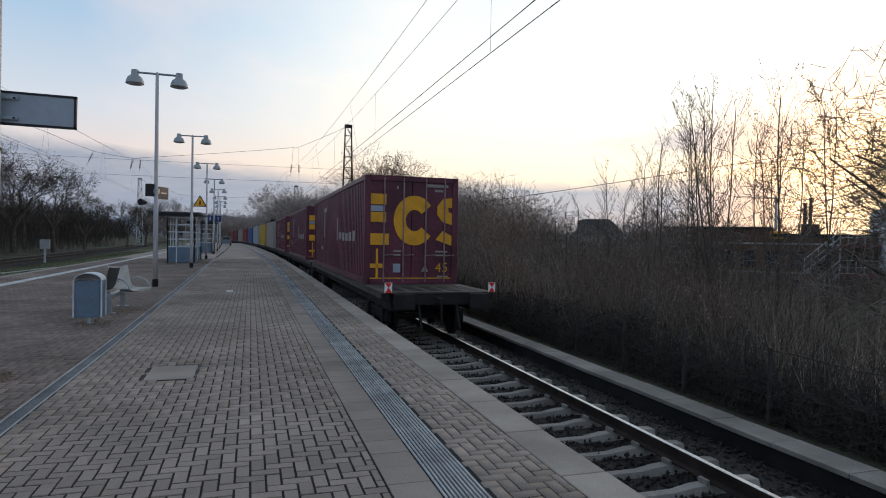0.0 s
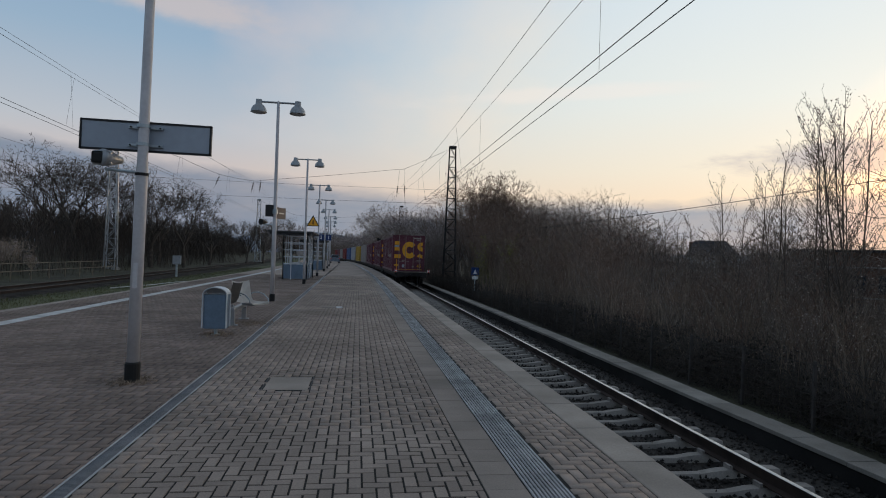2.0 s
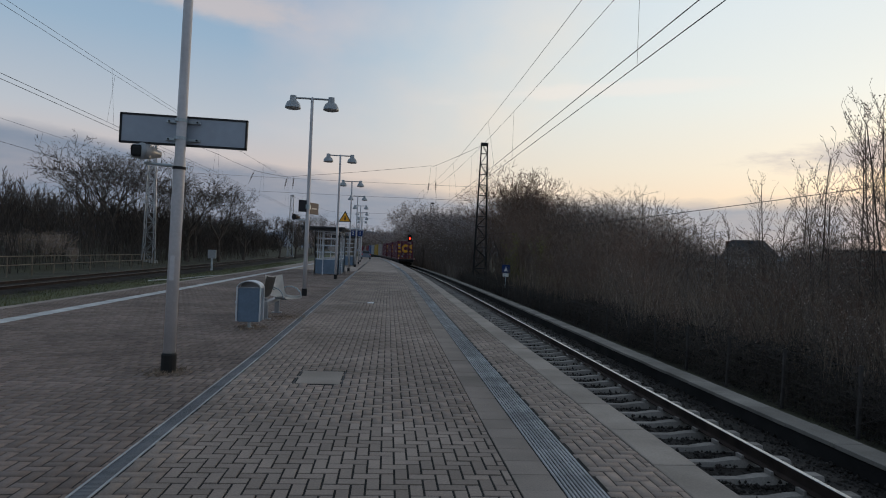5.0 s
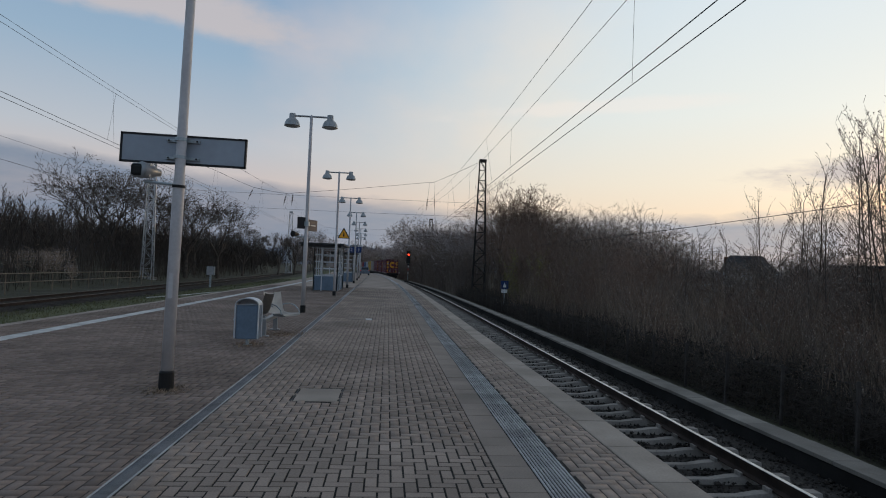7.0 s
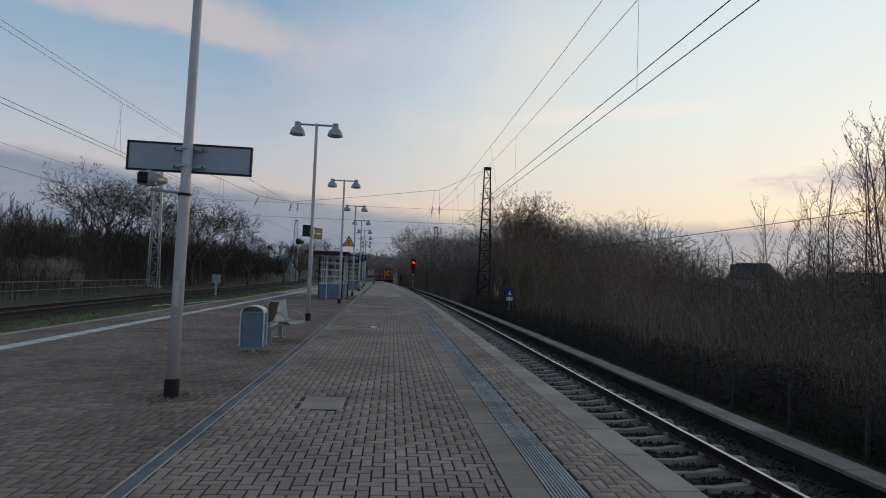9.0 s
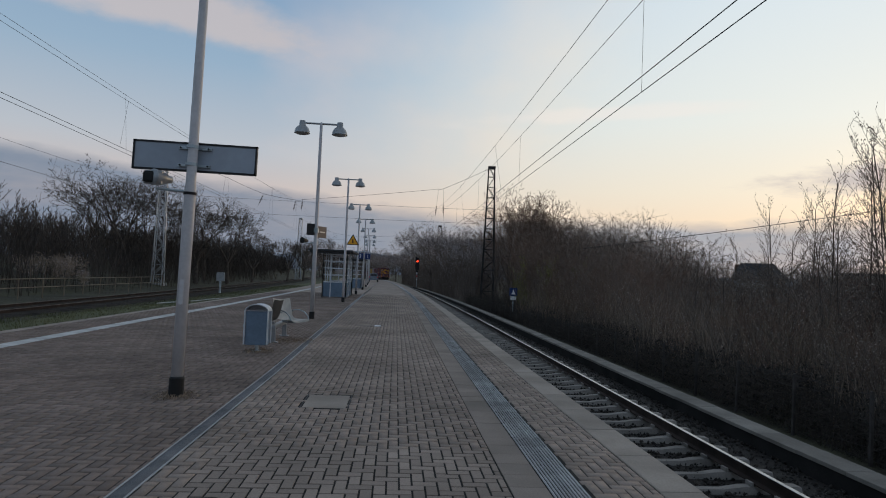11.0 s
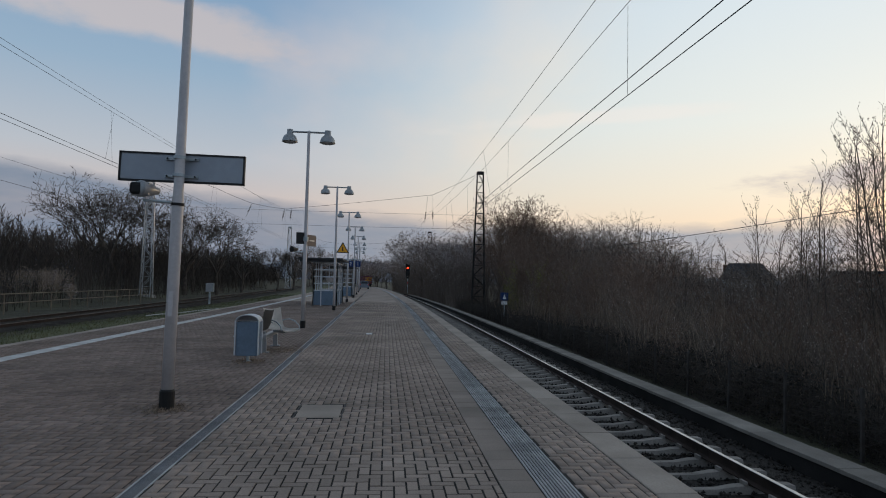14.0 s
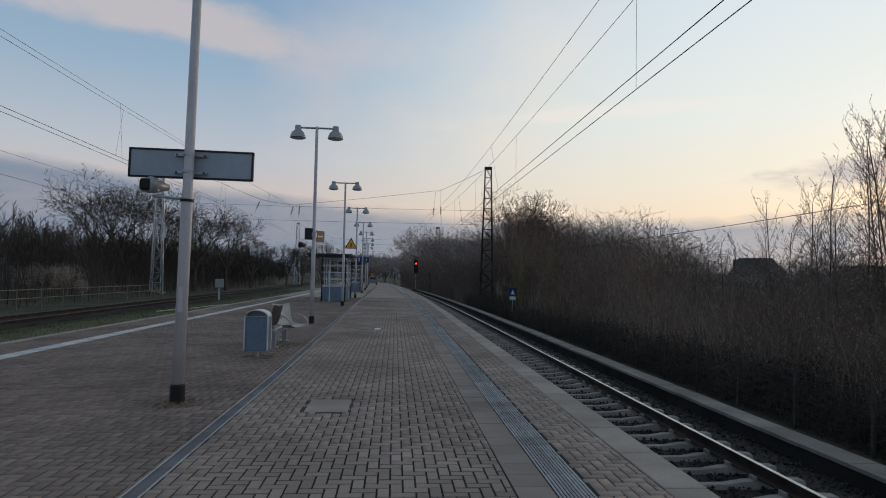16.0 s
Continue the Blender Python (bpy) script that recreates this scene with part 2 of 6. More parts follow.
M["orange"] = mat("warning_yellow", (0.85, 0.38, 0.03), 0.5, var=0.1, bump=0)
M["black"] = mat("flat_black", (0.012, 0.012, 0.012), 0.6, var=0.2, bump=0)
M["signblue"] = mat("sign_blue", (0.012, 0.035, 0.13), 0.4, var=0.1, bump=0)
M["white"] = mat("sign_white", (0.75, 0.75, 0.75), 0.5, var=0.08, bump=0)
M["red_glow"] = mat("red_signal_lens", (1.0, 0.03, 0.01), 0.3, var=0.02, bump=0, emit=6.0)
M["mast"] = mat("dark_lattice_steel", (0.03, 0.027, 0.026), 0.7, 0.3, var=0.35)
M["mast_pale"] = mat("galvanised_lattice_steel", (0.38, 0.39, 0.40), 0.5, 0.4, var=0.2)
M["wire"] = mat("copper_wire_dark", (0.03, 0.029, 0.03), 0.5, 0.4, var=0.1, bump=0)
M["insul"] = mat("brown_insulator", (0.05, 0.03, 0.022), 0.35, var=0.15, bump=0)
M["maroon"] = mat("maroon_container_paint", (0.105, 0.025, 0.042), 0.42, 0.0, var=0.35, scale=0.8, fine=14, bump=0.05)
M["yellow"] = mat("amber_container_lettering", (0.72, 0.33, 0.02), 0.5, var=0.15, bump=0)
M["beige"] = mat("beige_tarpaulin", (0.30, 0.26, 0.24), 0.6, var=0.15, bump=0.1)
M["yellow_box"] = mat("yellow_swap_body", (0.42, 0.26, 0.04), 0.5, var=0.15, bump=0.05)
M["blue_box"] = mat("blue_swap_body", (0.05, 0.10, 0.22), 0.5, var=0.15, bump=0.05)
M["white_box"] = mat("white_swap_body", (0.33, 0.34, 0.37), 0.5, var=0.15, bump=0.05)
M["red_box"] = mat("dull_red_container", (0.22, 0.035, 0.03), 0.5, var=0.2, bump=0.05)
M["steel_bar"] = mat("greasy_steel_bars", (0.26, 0.19, 0.19), 0.45, 0.5, var=0.3)
M["fence_wire"] = mat("weathered_fence_steel", (0.075, 0.065, 0.06), 0.7, 0.3, var=0.4)
M["railing"] = mat("rusty_tube_steel", (0.19, 0.15, 0.11), 0.7, 0.1, var=0.35)
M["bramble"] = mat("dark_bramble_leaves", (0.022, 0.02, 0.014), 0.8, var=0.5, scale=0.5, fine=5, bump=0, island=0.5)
M["wagon"] = mat("sooty_wagon_frame", (0.022, 0.019, 0.018), 0.75, 0.2, var=0.4)
M["deck"] = mat("dusty_wagon_deck", (0.08, 0.066, 0.055), 0.8, 0.1, var=0.35, fine=20)
M["red_plate"] = mat("reflective_red", (0.75, 0.03, 0.02), 0.4, var=0.08, bump=0)
M["brick"] = mat("brown_brick_wall", (0.15, 0.085, 0.06), 0.9, var=0.3, scale=0.5, fine=8)
M["render_pale"] = mat("pale_rendered_wall", (0.42, 0.43, 0.44), 0.85, var=0.2, scale=0.4, fine=6)
M["roof_tile"] = mat("dark_roof_tiles", (0.035, 0.032, 0.034), 0.8, var=0.35, scale=0.6, fine=10)
M["pane"] = mat("dark_window_pane", (0.03, 0.035, 0.045), 0.1, var=0.2, bump=0, spec=0.8)
# haze of distance is mixed into the hills' own blue-grey colour
M["hill"] = mat("haze_tinted_hill", (0.19, 0.21, 0.25), 1.0, var=0.25, scale=0.01, fine=0.08, bump=0)
M["carpaint"] = mat("silver_blue_car_paint", (0.16, 0.2, 0.25), 0.3, 0.5, var=0.06, bump=0)
M["rubber"] = mat("black_rubber", (0.02, 0.02, 0.02), 0.8, var=0.2)

# ---- mesh helpers ----
K_CURVE = 2.95e-4


def bend(y):
    """How far track and platform swing to the left at y."""
    if y < 25:
        return 0.0
    if y < 160:
        return -K_CURVE * (y - 25) ** 2
    return -K_CURVE * 135 ** 2 - 2 * K_CURVE * 135 * (y - 160)


def steps(y0, y1, near=2.0, far=6.0):
    ys, y = [], y0
    while y < y1 - 1e-6:
        ys.append(y)
        y += near if y < 40 else far
    return ys + [y1]


def put(name, me, material, parent=None, label="", m=None):
    ob = new(name, me)
    if material is not None and not me.materials:
        me.materials.append(material)
    if parent is not None:
        ob.parent = parent
    if m is not None:
        ob.matrix_basis = m
    if label:
        ob["label"] = label
    return ob


def mesh_of(bm, name="mesh", smooth=False):
    me = bpy.data.meshes.new(name)
    bmesh.ops.recalc_face_normals(bm, faces=bm.faces)
    bm.to_mesh(me)
    bm.free()
    if smooth:
        me.shade_smooth()
    return me


def part(name, bm, material, parent=None, label="", m=None, smooth=False):
    return put(name, mesh_of(bm, name, smooth), material, parent, label, m)


def thing(name, at=None, label="", category="", group="", kind=""):
    ob = new(name)
    ob.empty_display_size = 0.2
    if at is not None:
        ob.matrix_basis = at
    return tagged(ob, label, category, group, kind)


def box(x0, x1, y0, y1, z0, z1, bev=0.0, bm=None, m=None):
    own = bmesh.new()
    bmesh.ops.create_cube(own, size=1)
    bmesh.ops.scale(own, vec=(x1 - x0, y1 - y0, z1 - z0), verts=own.verts)
    bmesh.ops.translate(own, vec=((x0 + x1) / 2, (y0 + y1) / 2, (z0 + z1) / 2), verts=own.verts)
    if bev:
        bmesh.ops.bevel(own, geom=own.edges[:], offset=bev, segments=2, affect="EDGES", profile=0.6)
    if m is not None:
        bmesh.ops.transform(own, matrix=m, verts=own.verts)
    return join(bm, own)


def join(bm, own):
    if bm is None:
        return own
    tmp = bpy.data.meshes.new("tmp")
    own.to_mesh(tmp)
    own.free()
    bm.from_mesh(tmp)
    bpy.data.meshes.remove(tmp)
    return bm


def rod(a, b, r0, r1=None, seg=8, bm=None):
    a, b = Vector(a), Vector(b)
    own = bmesh.new()
    bmesh.ops.create_cone(own, cap_ends=True, segments=seg, radius1=r0, radius2=r0 if r1 is None else r1, depth=(b - a).length)
    turn = (b - a).to_track_quat("Z", "Y").to_matrix().to_4x4()
    bmesh.ops.transform(own, matrix=Matrix.Translation((a + b) / 2) @ turn, verts=own.verts)
    return join(bm, own)


def lathe(profile, seg=20, m=None, bm=None):
    """A turned body from (radius, height) pairs."""
    own = bmesh.new()
    rings = []
    for r, z in profile:
        rings.append([own.verts.new((r * math.cos(2 * math.pi * i / seg), r * math.sin(2 * math.pi * i / seg), z)) for i in range(seg)])
    for a, b in zip(rings, rings[1:]):
        for i in range(seg):
            own.faces.new((a[i], a[(i + 1) % seg], b[(i + 1) % seg], b[i]))
    own.faces.new(rings[0][::-1])
    own.faces.new(rings[-1])
    if m is not None:
        bmesh.ops.transform(own, matrix=m, verts=own.verts)
    return join(bm, own)


def sweep(profile, ys, bm=None, closed=True, shift=None):
    """A profile of (x, z) carried along y round the bend."""
    own = bmesh.new()
    f = shift or bend
    rows = [[own.verts.new((x + f(y), y, z)) for x, z in profile] for y in ys]
    n = len(profile)
    for a, b in zip(rows, rows[1:]):
        for i in range(n if closed else n - 1):
            j = (i + 1) % n
            own.faces.new((a[i], a[j], b[j], b[i]))
    if closed:
        own.faces.new(rows[0][::-1])
        own.faces.new(rows[-1])
    return join(bm, own)


def plate(points, depth, m=None, bm=None):
    """A flat outline in x and z, given depth along y."""
    own = bmesh.new()
    f = own.faces.new([own.verts.new((x, 0, z)) for x, z in points])
    ex = bmesh.ops.extrude_face_region(own, geom=[f])
    bmesh.ops.translate(own, vec=(0, depth, 0), verts=[v for v in ex["geom"] if isinstance(v, bmesh.types.BMVert)])
    if m is not None:
        bmesh.ops.transform(own, matrix=m, verts=own.verts)
    return join(bm, own)


def mesh_np(name, V, F):
    me = bpy.data.meshes.new(name)
    me.vertices.add(len(V))
    me.vertices.foreach_set("co", np.ascontiguousarray(V, dtype=np.float32).ravel())
    me.loops.add(F.size)
    me.loops.foreach_set("vertex_index", np.ascontiguousarray(F, dtype=np.int32).ravel())
    me.polygons.add(len(F))
    me.polygons.foreach_set("loop_start", np.arange(0, F.size, F.shape[1], dtype=np.int32))
    me.update(calc_edges=True)
    me.validate()
    return me


def letters(text, size, material, name, parent, m, depth=0.002):
    cu = bpy.data.curves.new(name, "FONT")
    cu.body, cu.size, cu.extrude, cu.align_x, cu.align_y = text, size, depth, "CENTER", "CENTER"
    tmp = new("tmp", cu)
    me = bpy.data.meshes.new_from_object(tmp.evaluated_get(bpy.context.evaluated_depsgraph_get()))
    bpy.data.objects.remove(tmp)
    me.materials.clear()
    return put(name, me, material, parent, "", m)

# ---- ground, tracks, platform ----
RAIL_Z, TRACK_X = -0.76, 4.55
LEFT_X = -13.8


def left_shift(y):
    return -0.03 * y + bend(y) * 0.6


def ground_height(x, y):
    b = bend(y)
    u = x - b
    if u > 9.2:
        z = -1.35 - min(1.2, (u - 9.2) * 0.08)
    elif u > 7.0:
        z = -1.12 - (u - 7.0) * 0.1
    elif u > -7.9:
        z = -1.2
    elif u > -12.3:
        z = -0.42
    elif u > -18:
        z = -0.58
    else:
        z = -0.55 + min(2.6, max(0.0, -21 - u) * 0.13)
    return z


def build_ground():
    xs = [-2600, -1200, -500, -250, -140, -90, -60, -45, -35, -28, -24, -21, -19, -18, -17, -12.4, -12.2, -10, -8.0, -7.8, 0, 6.9, 7.1, 8, 9.2, 11, 14, 18, 24, 32, 45, 60, 90, 140, 250, 500, 1200, 2600]
    ys = [-900, -300, -100, -40, -20, -10] + list(range(-5, 160, 5)) + list(range(160, 400, 20)) + [450, 600, 900, 1500, 2600]
    bm = bmesh.new()
    g = [[bm.verts.new((x + (bend(y) if abs(x) < 30 and y < 400 else 0), y, ground_height(x + (bend(y) if abs(x) < 30 and y < 400 else 0), y)
          + 0.12 * noise.noise((x * 0.3, y * 0.3, 0)) * (1 if abs(x + 2) > 12 else 0.1))) for x in xs] for y in ys]
    for a, b in zip(g, g[1:]):
        for i in range(len(xs) - 1):
            bm.faces.new((a[i], a[i + 1], b[i + 1], b[i]))
    tagged(part("ground", bm, M["soil"]), "brown leaf-littered soil beside the railway", "ground", kind="structure")


def rail_profile(x):
    z = RAIL_Z
    return [(x - 0.075, z - 0.17), (x + 0.075, z - 0.17), (x + 0.075, z - 0.155), (x + 0.012, z - 0.135), (x + 0.012, z - 0.045),
            (x + 0.036, z - 0.035), (x + 0.036, z - 0.004), (x - 0.036, z - 0.004), (x - 0.036, z - 0.035), (x - 0.012, z - 0.045), (x - 0.012, z - 0.135), (x - 0.075, z - 0.155)]


def sleeper_mesh():
    """Concrete sleeper, thinner in the middle, with raised seats at the rails."""
    bm = bmesh.new()
    prof = [(-1.3, 0.15, 0.20), (-1.05, 0.14, 0.215), (-0.5, 0.13, 0.19), (-0.25, 0.11, 0.155), (0.25, 0.11, 0.155), (0.5, 0.13, 0.19), (1.05, 0.14, 0.215), (1.3, 0.15, 0.20)]
    rows = []
    for x, w, h in prof:
        rows.append([bm.verts.new(p) for p in ((x, -w, 0), (x, w, 0), (x, w * 0.5, h), (x, -w * 0.5, h))])
    for a, b in zip(rows, rows[1:]):
        for i in range(4):
            bm.faces.new((a[i], a[(i + 1) % 4], b[(i + 1) % 4], b[i]))
    bm.faces.new(rows[0][::-1])
    bm.faces.new(rows[-1])
    for s in (-0.75, 0.75):
        for o in (-0.13, 0.10):
            box(s + o, s + o + 0.035, -0.07, 0.07, 0.20, 0.25, bm=bm)
    return mesh_of(bm, "sleeper")


def pebbles(rng, n, xs, ys, z, size, shift):
    """n rough stones as one joined mesh."""
    base = np.array([(1, 0, 0), (-1, 0, 0), (0, 1, 0), (0, -1, 0), (0, 0, 1), (0, 0, -0.6)], float)
    tri = np.array([(0, 2, 4), (2, 1, 4), (1, 3, 4), (3, 0, 4), (2, 0, 5), (1, 2, 5), (3, 1, 5), (0, 3, 5)])
    V = base[None] * rng.uniform(0.5, 1.2, (n, 6, 1)) * rng.uniform(size[0], size[1], (n, 1, 1))
    a = rng.uniform(0, 6.28, n)
    c, s = np.cos(a)[:, None], np.sin(a)[:, None]
    V = np.stack([V[:, :, 0] * c - V[:, :, 1] * s, V[:, :, 0] * s + V[:, :, 1] * c, V[:, :, 2]], 2)
    # thicker near the start of the stretch
    y = ys[0] + (ys[1] - ys[0]) * rng.uniform(0, 1, n) ** 1.7
    x = rng.uniform(xs[0], xs[1], n) + np.array([shift(v) for v in y])
    V += np.stack([x, y, z(x) if callable(z) else np.full(n, z) + rng.uniform(-0.02, 0.02, n)], 1)[:, None]
    F = (tri[None] + (np.arange(n) * 6)[:, None, None]).reshape(-1, 3)
    return V.reshape(-1, 3), F


def build_track():
    rng = np.random.default_rng(3)
    tk = thing("railway_track", None, "railway track of concrete sleepers and worn steel rails on dark ballast", "track", kind="structure")
    ys = steps(-6, 330)
    bed = sweep([(TRACK_X - 2.2, -1.3), (TRACK_X - 2.2, -1.04), (TRACK_X - 0.5, -1.05), (TRACK_X + 0.5, -1.05), (TRACK_X + 1.3, -1.02), (TRACK_X + 2.1, -1.06), (TRACK_X + 3.6, -1.3)], ys, closed=False)
    part("ballast_bed", bed, M["ballast"], tk)
    V, F = pebbles(rng, 21000, (TRACK_X - 1.75, TRACK_X + 2.15), (3.0, 48), -1.03, (0.018, 0.042), bend)
    st = put("ballast_stones", mesh_np("ballast_stones", V, F), M["ballast"], tk)
    tagged(st, kind="stuff")
    for s in (-0.75, 0.75):
        r = part("rail", sweep(rail_profile(TRACK_X + s), ys), M["rail_side"], tk)
        part("rail_head", sweep([(TRACK_X + s - 0.03, RAIL_Z - 0.005), (TRACK_X + s + 0.03, RAIL_Z - 0.005), (TRACK_X + s + 0.026, RAIL_Z), (TRACK_X + s - 0.026, RAIL_Z)], ys), M["rail_top"], r, "polished running surface")
    me = sleeper_mesh()
    k = 0
    y = -1.0
    while y < 150:
        jx = random.uniform(-0.015, 0.015)
        put("sleeper", me, M["sleeper"], tk, m=pose(TRACK_X + bend(y) + jx, y, -0.93 - 0.215, 0, 0, math.degrees(2 * K_CURVE * max(0, y - 25)) + random.uniform(-0.4, 0.4)))
        y += 0.6
    # second track beyond the grass
    tk = thing("railway_track", None, "rusty railway track on dark ballast behind a grass strip", "track", kind="structure")
    ys = steps(-30, 330)
    part("ballast_bed", sweep([(LEFT_X - 2.6, -0.7), (LEFT_X - 1.6, -0.44), (LEFT_X + 1.5, -0.44), (LEFT_X + 2.1, -0.6)], ys, closed=False, shift=left_shift), M["old_ballast"], tk)
    for s in (-0.75, 0.75):
        prof = [(x, z + 0.44) for x, z in rail_profile(LEFT_X + s)]
        part("rail", sweep(prof, ys, shift=left_shift), M["rail_side"], tk)
        part("rail_head", sweep([(LEFT_X + s - 0.03, -0.325), (LEFT_X + s + 0.03, -0.325), (LEFT_X + s + 0.026, -0.318), (LEFT_X + s - 0.026, -0.318)], ys, shift=left_shift), M["rail_dull"], tk)
    y = 10.0
    while y < 120:
        put("sleeper", me, M["sleeper"], tk, m=pose(LEFT_X + left_shift(y), y, -0.49 - 0.215, 0, 0, 1.7))
        y += 0.62
    # cable trough
    tr = thing("cable_trough", None, "low pale concrete cable trough with flat lids beside the ballast", "trough", kind="structure")
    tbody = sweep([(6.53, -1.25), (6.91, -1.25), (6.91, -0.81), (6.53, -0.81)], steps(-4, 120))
    part("trough_wall", tbody, M["trough_black"], tr)
    lid = mesh_of(box(6.50, 6.935, -0.495, 0.495, -0.81, -0.75, 0.008), "lid")
    y = -3.5
    while y < 110:
        put("lid", lid, M["lid"], tr, m=pose(bend(y), y, random.uniform(-0.004, 0.004), 0, 0, math.degrees(2 * K_CURVE * max(0, y - 25))))
        y += 1.0


def paver_cells(x0, x1, y0, y1, u):
    """Herringbone of bricks u by 2u, laid square to the platform: (x, y, wide) of each lower corner."""
    out = []
    i0, i1, j0, j1 = int(x0 / u) - 3, int(x1 / u) + 3, int(y0 / u) - 3, int(y1 / u) + 3
    for j in range(j0, j1):
        for i in range(i0, i1):
            k = (i - j) % 4
            if k == 0:
                out.append((i * u, j * u, True))
            elif k == 3:
                out.append((i * u, j * u, False))
    return out


def pavers_np(cells, u, x0, x1, y0, y1, rng, clear=()):
    P = []
    g = 0.0045
    for x, y, wide in cells:
        a, b, c, d = x + g, x + (2 * u if wide else u) - g, y + g, y + (u if wide else 2 * u) - g
        ym = (c + d) / 2
        a, b = max(a, x0(ym) if callable(x0) else x0), min(b, x1(ym) if callable(x1) else x1)
        c, d = max(c, y0), min(d, y1)
        if b - a < 0.02 or d - c < 0.02:
            continue
        cx, cy = (a + b) / 2, (c + d) / 2
        if any(p < cx < q and r < cy < s for p, q, r, s in clear):
            continue
        P.append((a, b, c, d))
    P = np.array(P)
    n = len(P)
    z = rng.uniform(-0.003, 0.002, n)
    tilt = rng.uniform(-0.0015, 0.0015, (n, 4))
    e = 0.003
    V = np.zeros((n, 8, 3))
    for k, (ix, iy) in enumerate(((0, 2), (1, 2), (1, 3), (0, 3))):
        V[:, k, 0], V[:, k, 1], V[:, k, 2] = P[:, ix], P[:, iy], -0.02
        V[:, k + 4, 0] = P[:, ix] + (e if ix == 0 else -e)
        V[:, k + 4, 1] = P[:, iy] + (e if iy == 2 else -e)
        V[:, k + 4, 2] = z + tilt[:, k]
    sh = np.array([bend(v) for v in V[:, :, 1].ravel()]).reshape(n, 8)
    V[:, :, 0] += sh
    Q = np.array([(4, 5, 6, 7), (0, 1, 5, 4), (1, 2, 6, 5), (2, 3, 7, 6), (3, 0, 4, 7)])
    F = (Q[None] + (np.arange(n) * 8)[:, None, None]).reshape(-1, 4)
    return V.reshape(-1, 3), F, P


COVERS = ((-0.57, 0.0, 7.55, 8.36), (-0.62, 0.1, 18.75, 19.45))
PU = 0.0975
PLAT_L, PLAT_R, PLAT_END = -8.0, 2.94, 150


def plat_left(y):
    return 0.012 * max(0.0, y - 14)


def drain_shift(y):
    """The drain runs straight, a little askew of the track."""
    return -0.0125 * max(0.0, y - 10)


def build_platform():
    rng = np.random.default_rng(5)
    pf = thing("platform", None, "island platform of grey herringbone pavers with pale concrete edges", "platform", kind="structure")
    ys = steps(-6, PLAT_END)
    base = sweep([(PLAT_L + 0.05, -1.3), (PLAT_R - 0.12, -1.3), (PLAT_R - 0.12, -0.006), (PLAT_L + 0.05, -0.006)], ys)
    part("platform_body", base, M["joint"], pf)
    # far paving, too small to tell apart
    far = sweep([(PLAT_L + 0.25, -0.004), (1.43, -0.004)], steps(46, PLAT_END), closed=False)
    sweep([(2.02, -0.004), (2.6, -0.004)], steps(46, PLAT_END), bm=far, closed=False)
    sweep([(PLAT_L + 0.25, -0.004), (2.6, -0.004)], [-6.0, 2.2], bm=far, closed=False)
    part("far_paving", far, M["paver"], pf)
    nearest = (-1.0, 1.425, 3.7, 5.95)
    def drain_left(y):
        return -1.428 + drain_shift(y) - bend(y)

    def drain_right(y):
        return -1.277 + drain_shift(y) - bend(y)

    for x0, x1, a, b in ((-7.78, -6.76, -7.78, -6.76), (-6.42, drain_left, -6.42, -1.4), (drain_right, 1.425, -1.8, 1.425), (2.03, 2.592, 2.03, 2.592)):
        cells = paver_cells(a, b, 2.2, 46, PU)
        clear = list(COVERS)
        if b == 1.425:
            clear.append(nearest)
        v, f, _ = pavers_np(cells, PU, x0, x1, 2.2, 46, rng, clear)
        tagged(put("paving", mesh_np("paving", v, f), M["paver_left" if b < -1.3 else "paver"], pf), kind="stuff")
    # slabs beside the tactile line, the line itself, the edge
    slab = mesh_of(box(1.433, 1.722, -0.1435, 0.1435, -0.03, 0.0, 0.003), "slab")
    tact = box(1.73, 2.02, -0.1445, 0.1445, -0.03, -0.012, 0.003)
    for i in range(10):
        x = 1.744 + i * 0.029
        box(x - 0.0075, x + 0.0075, -0.143, 0.143, -0.012, 0.004, bm=tact)
    tact = mesh_of(tact, "tactile_slab")
    edge = mesh_of(box(2.60, 2.95, -0.479, 0.479, -0.12, 0.003, 0.012), "edge_slab")
    y = 2.5
    while y < 60:
        put("slab", slab, M["slab"], pf, m=pose(bend(y), y, random.uniform(-0.002, 0.002)))
        put("tactile_slab", tact, M["tactile"], pf, m=pose(bend(y), y, random.uniform(-0.002, 0.002)))
        y += 0.292
    y = 1.54
    while y < 80:
        put("edge_slab", edge, M["edge"], pf, m=pose(bend(y) + random.uniform(-0.004, 0.004), y, random.uniform(-0.003, 0.003), 0, 0, math.degrees(2 * K_CURVE * max(0, y - 25))))
        y += 0.965
    for x0, x1, mt, z, y0 in ((1.433, 1.722, "slab", 0, 59.9), (1.73, 2.02, "tactile", 0, 59.9), (2.60, 2.95, "edge", 0.002, 80)):
        part("far_strip", sweep([(x0, -0.1), (x1, -0.1), (x1, z), (x0, z)], steps(y0, PLAT_END)), M[mt], pf)
    part("edge_wall", sweep([(PLAT_R - 0.12, -1.3), (PLAT_R - 0.06, -1.3), (PLAT_R - 0.06, -0.12), (PLAT_R - 0.12, -0.12)], ys), M["old_concrete"], pf)
    lsh = lambda v: bend(v) + plat_left(v)
    part("left_edge", sweep([(PLAT_L, -0.9), (PLAT_L + 0.24, -0.9), (PLAT_L + 0.24, 0.003), (PLAT_L, 0.003)], ys), M["edge"], pf)
    part("white_line", sweep([(-6.755, -0.005), (-6.43, -0.005), (-6.43, 0.001), (-6.755, 0.001)], ys), M["paint"], pf, "worn white painted line")
    # drain
    dr = thing("drainage_channel", None, "slotted galvanised drainage channel let into the paving", "drain", kind="structure")
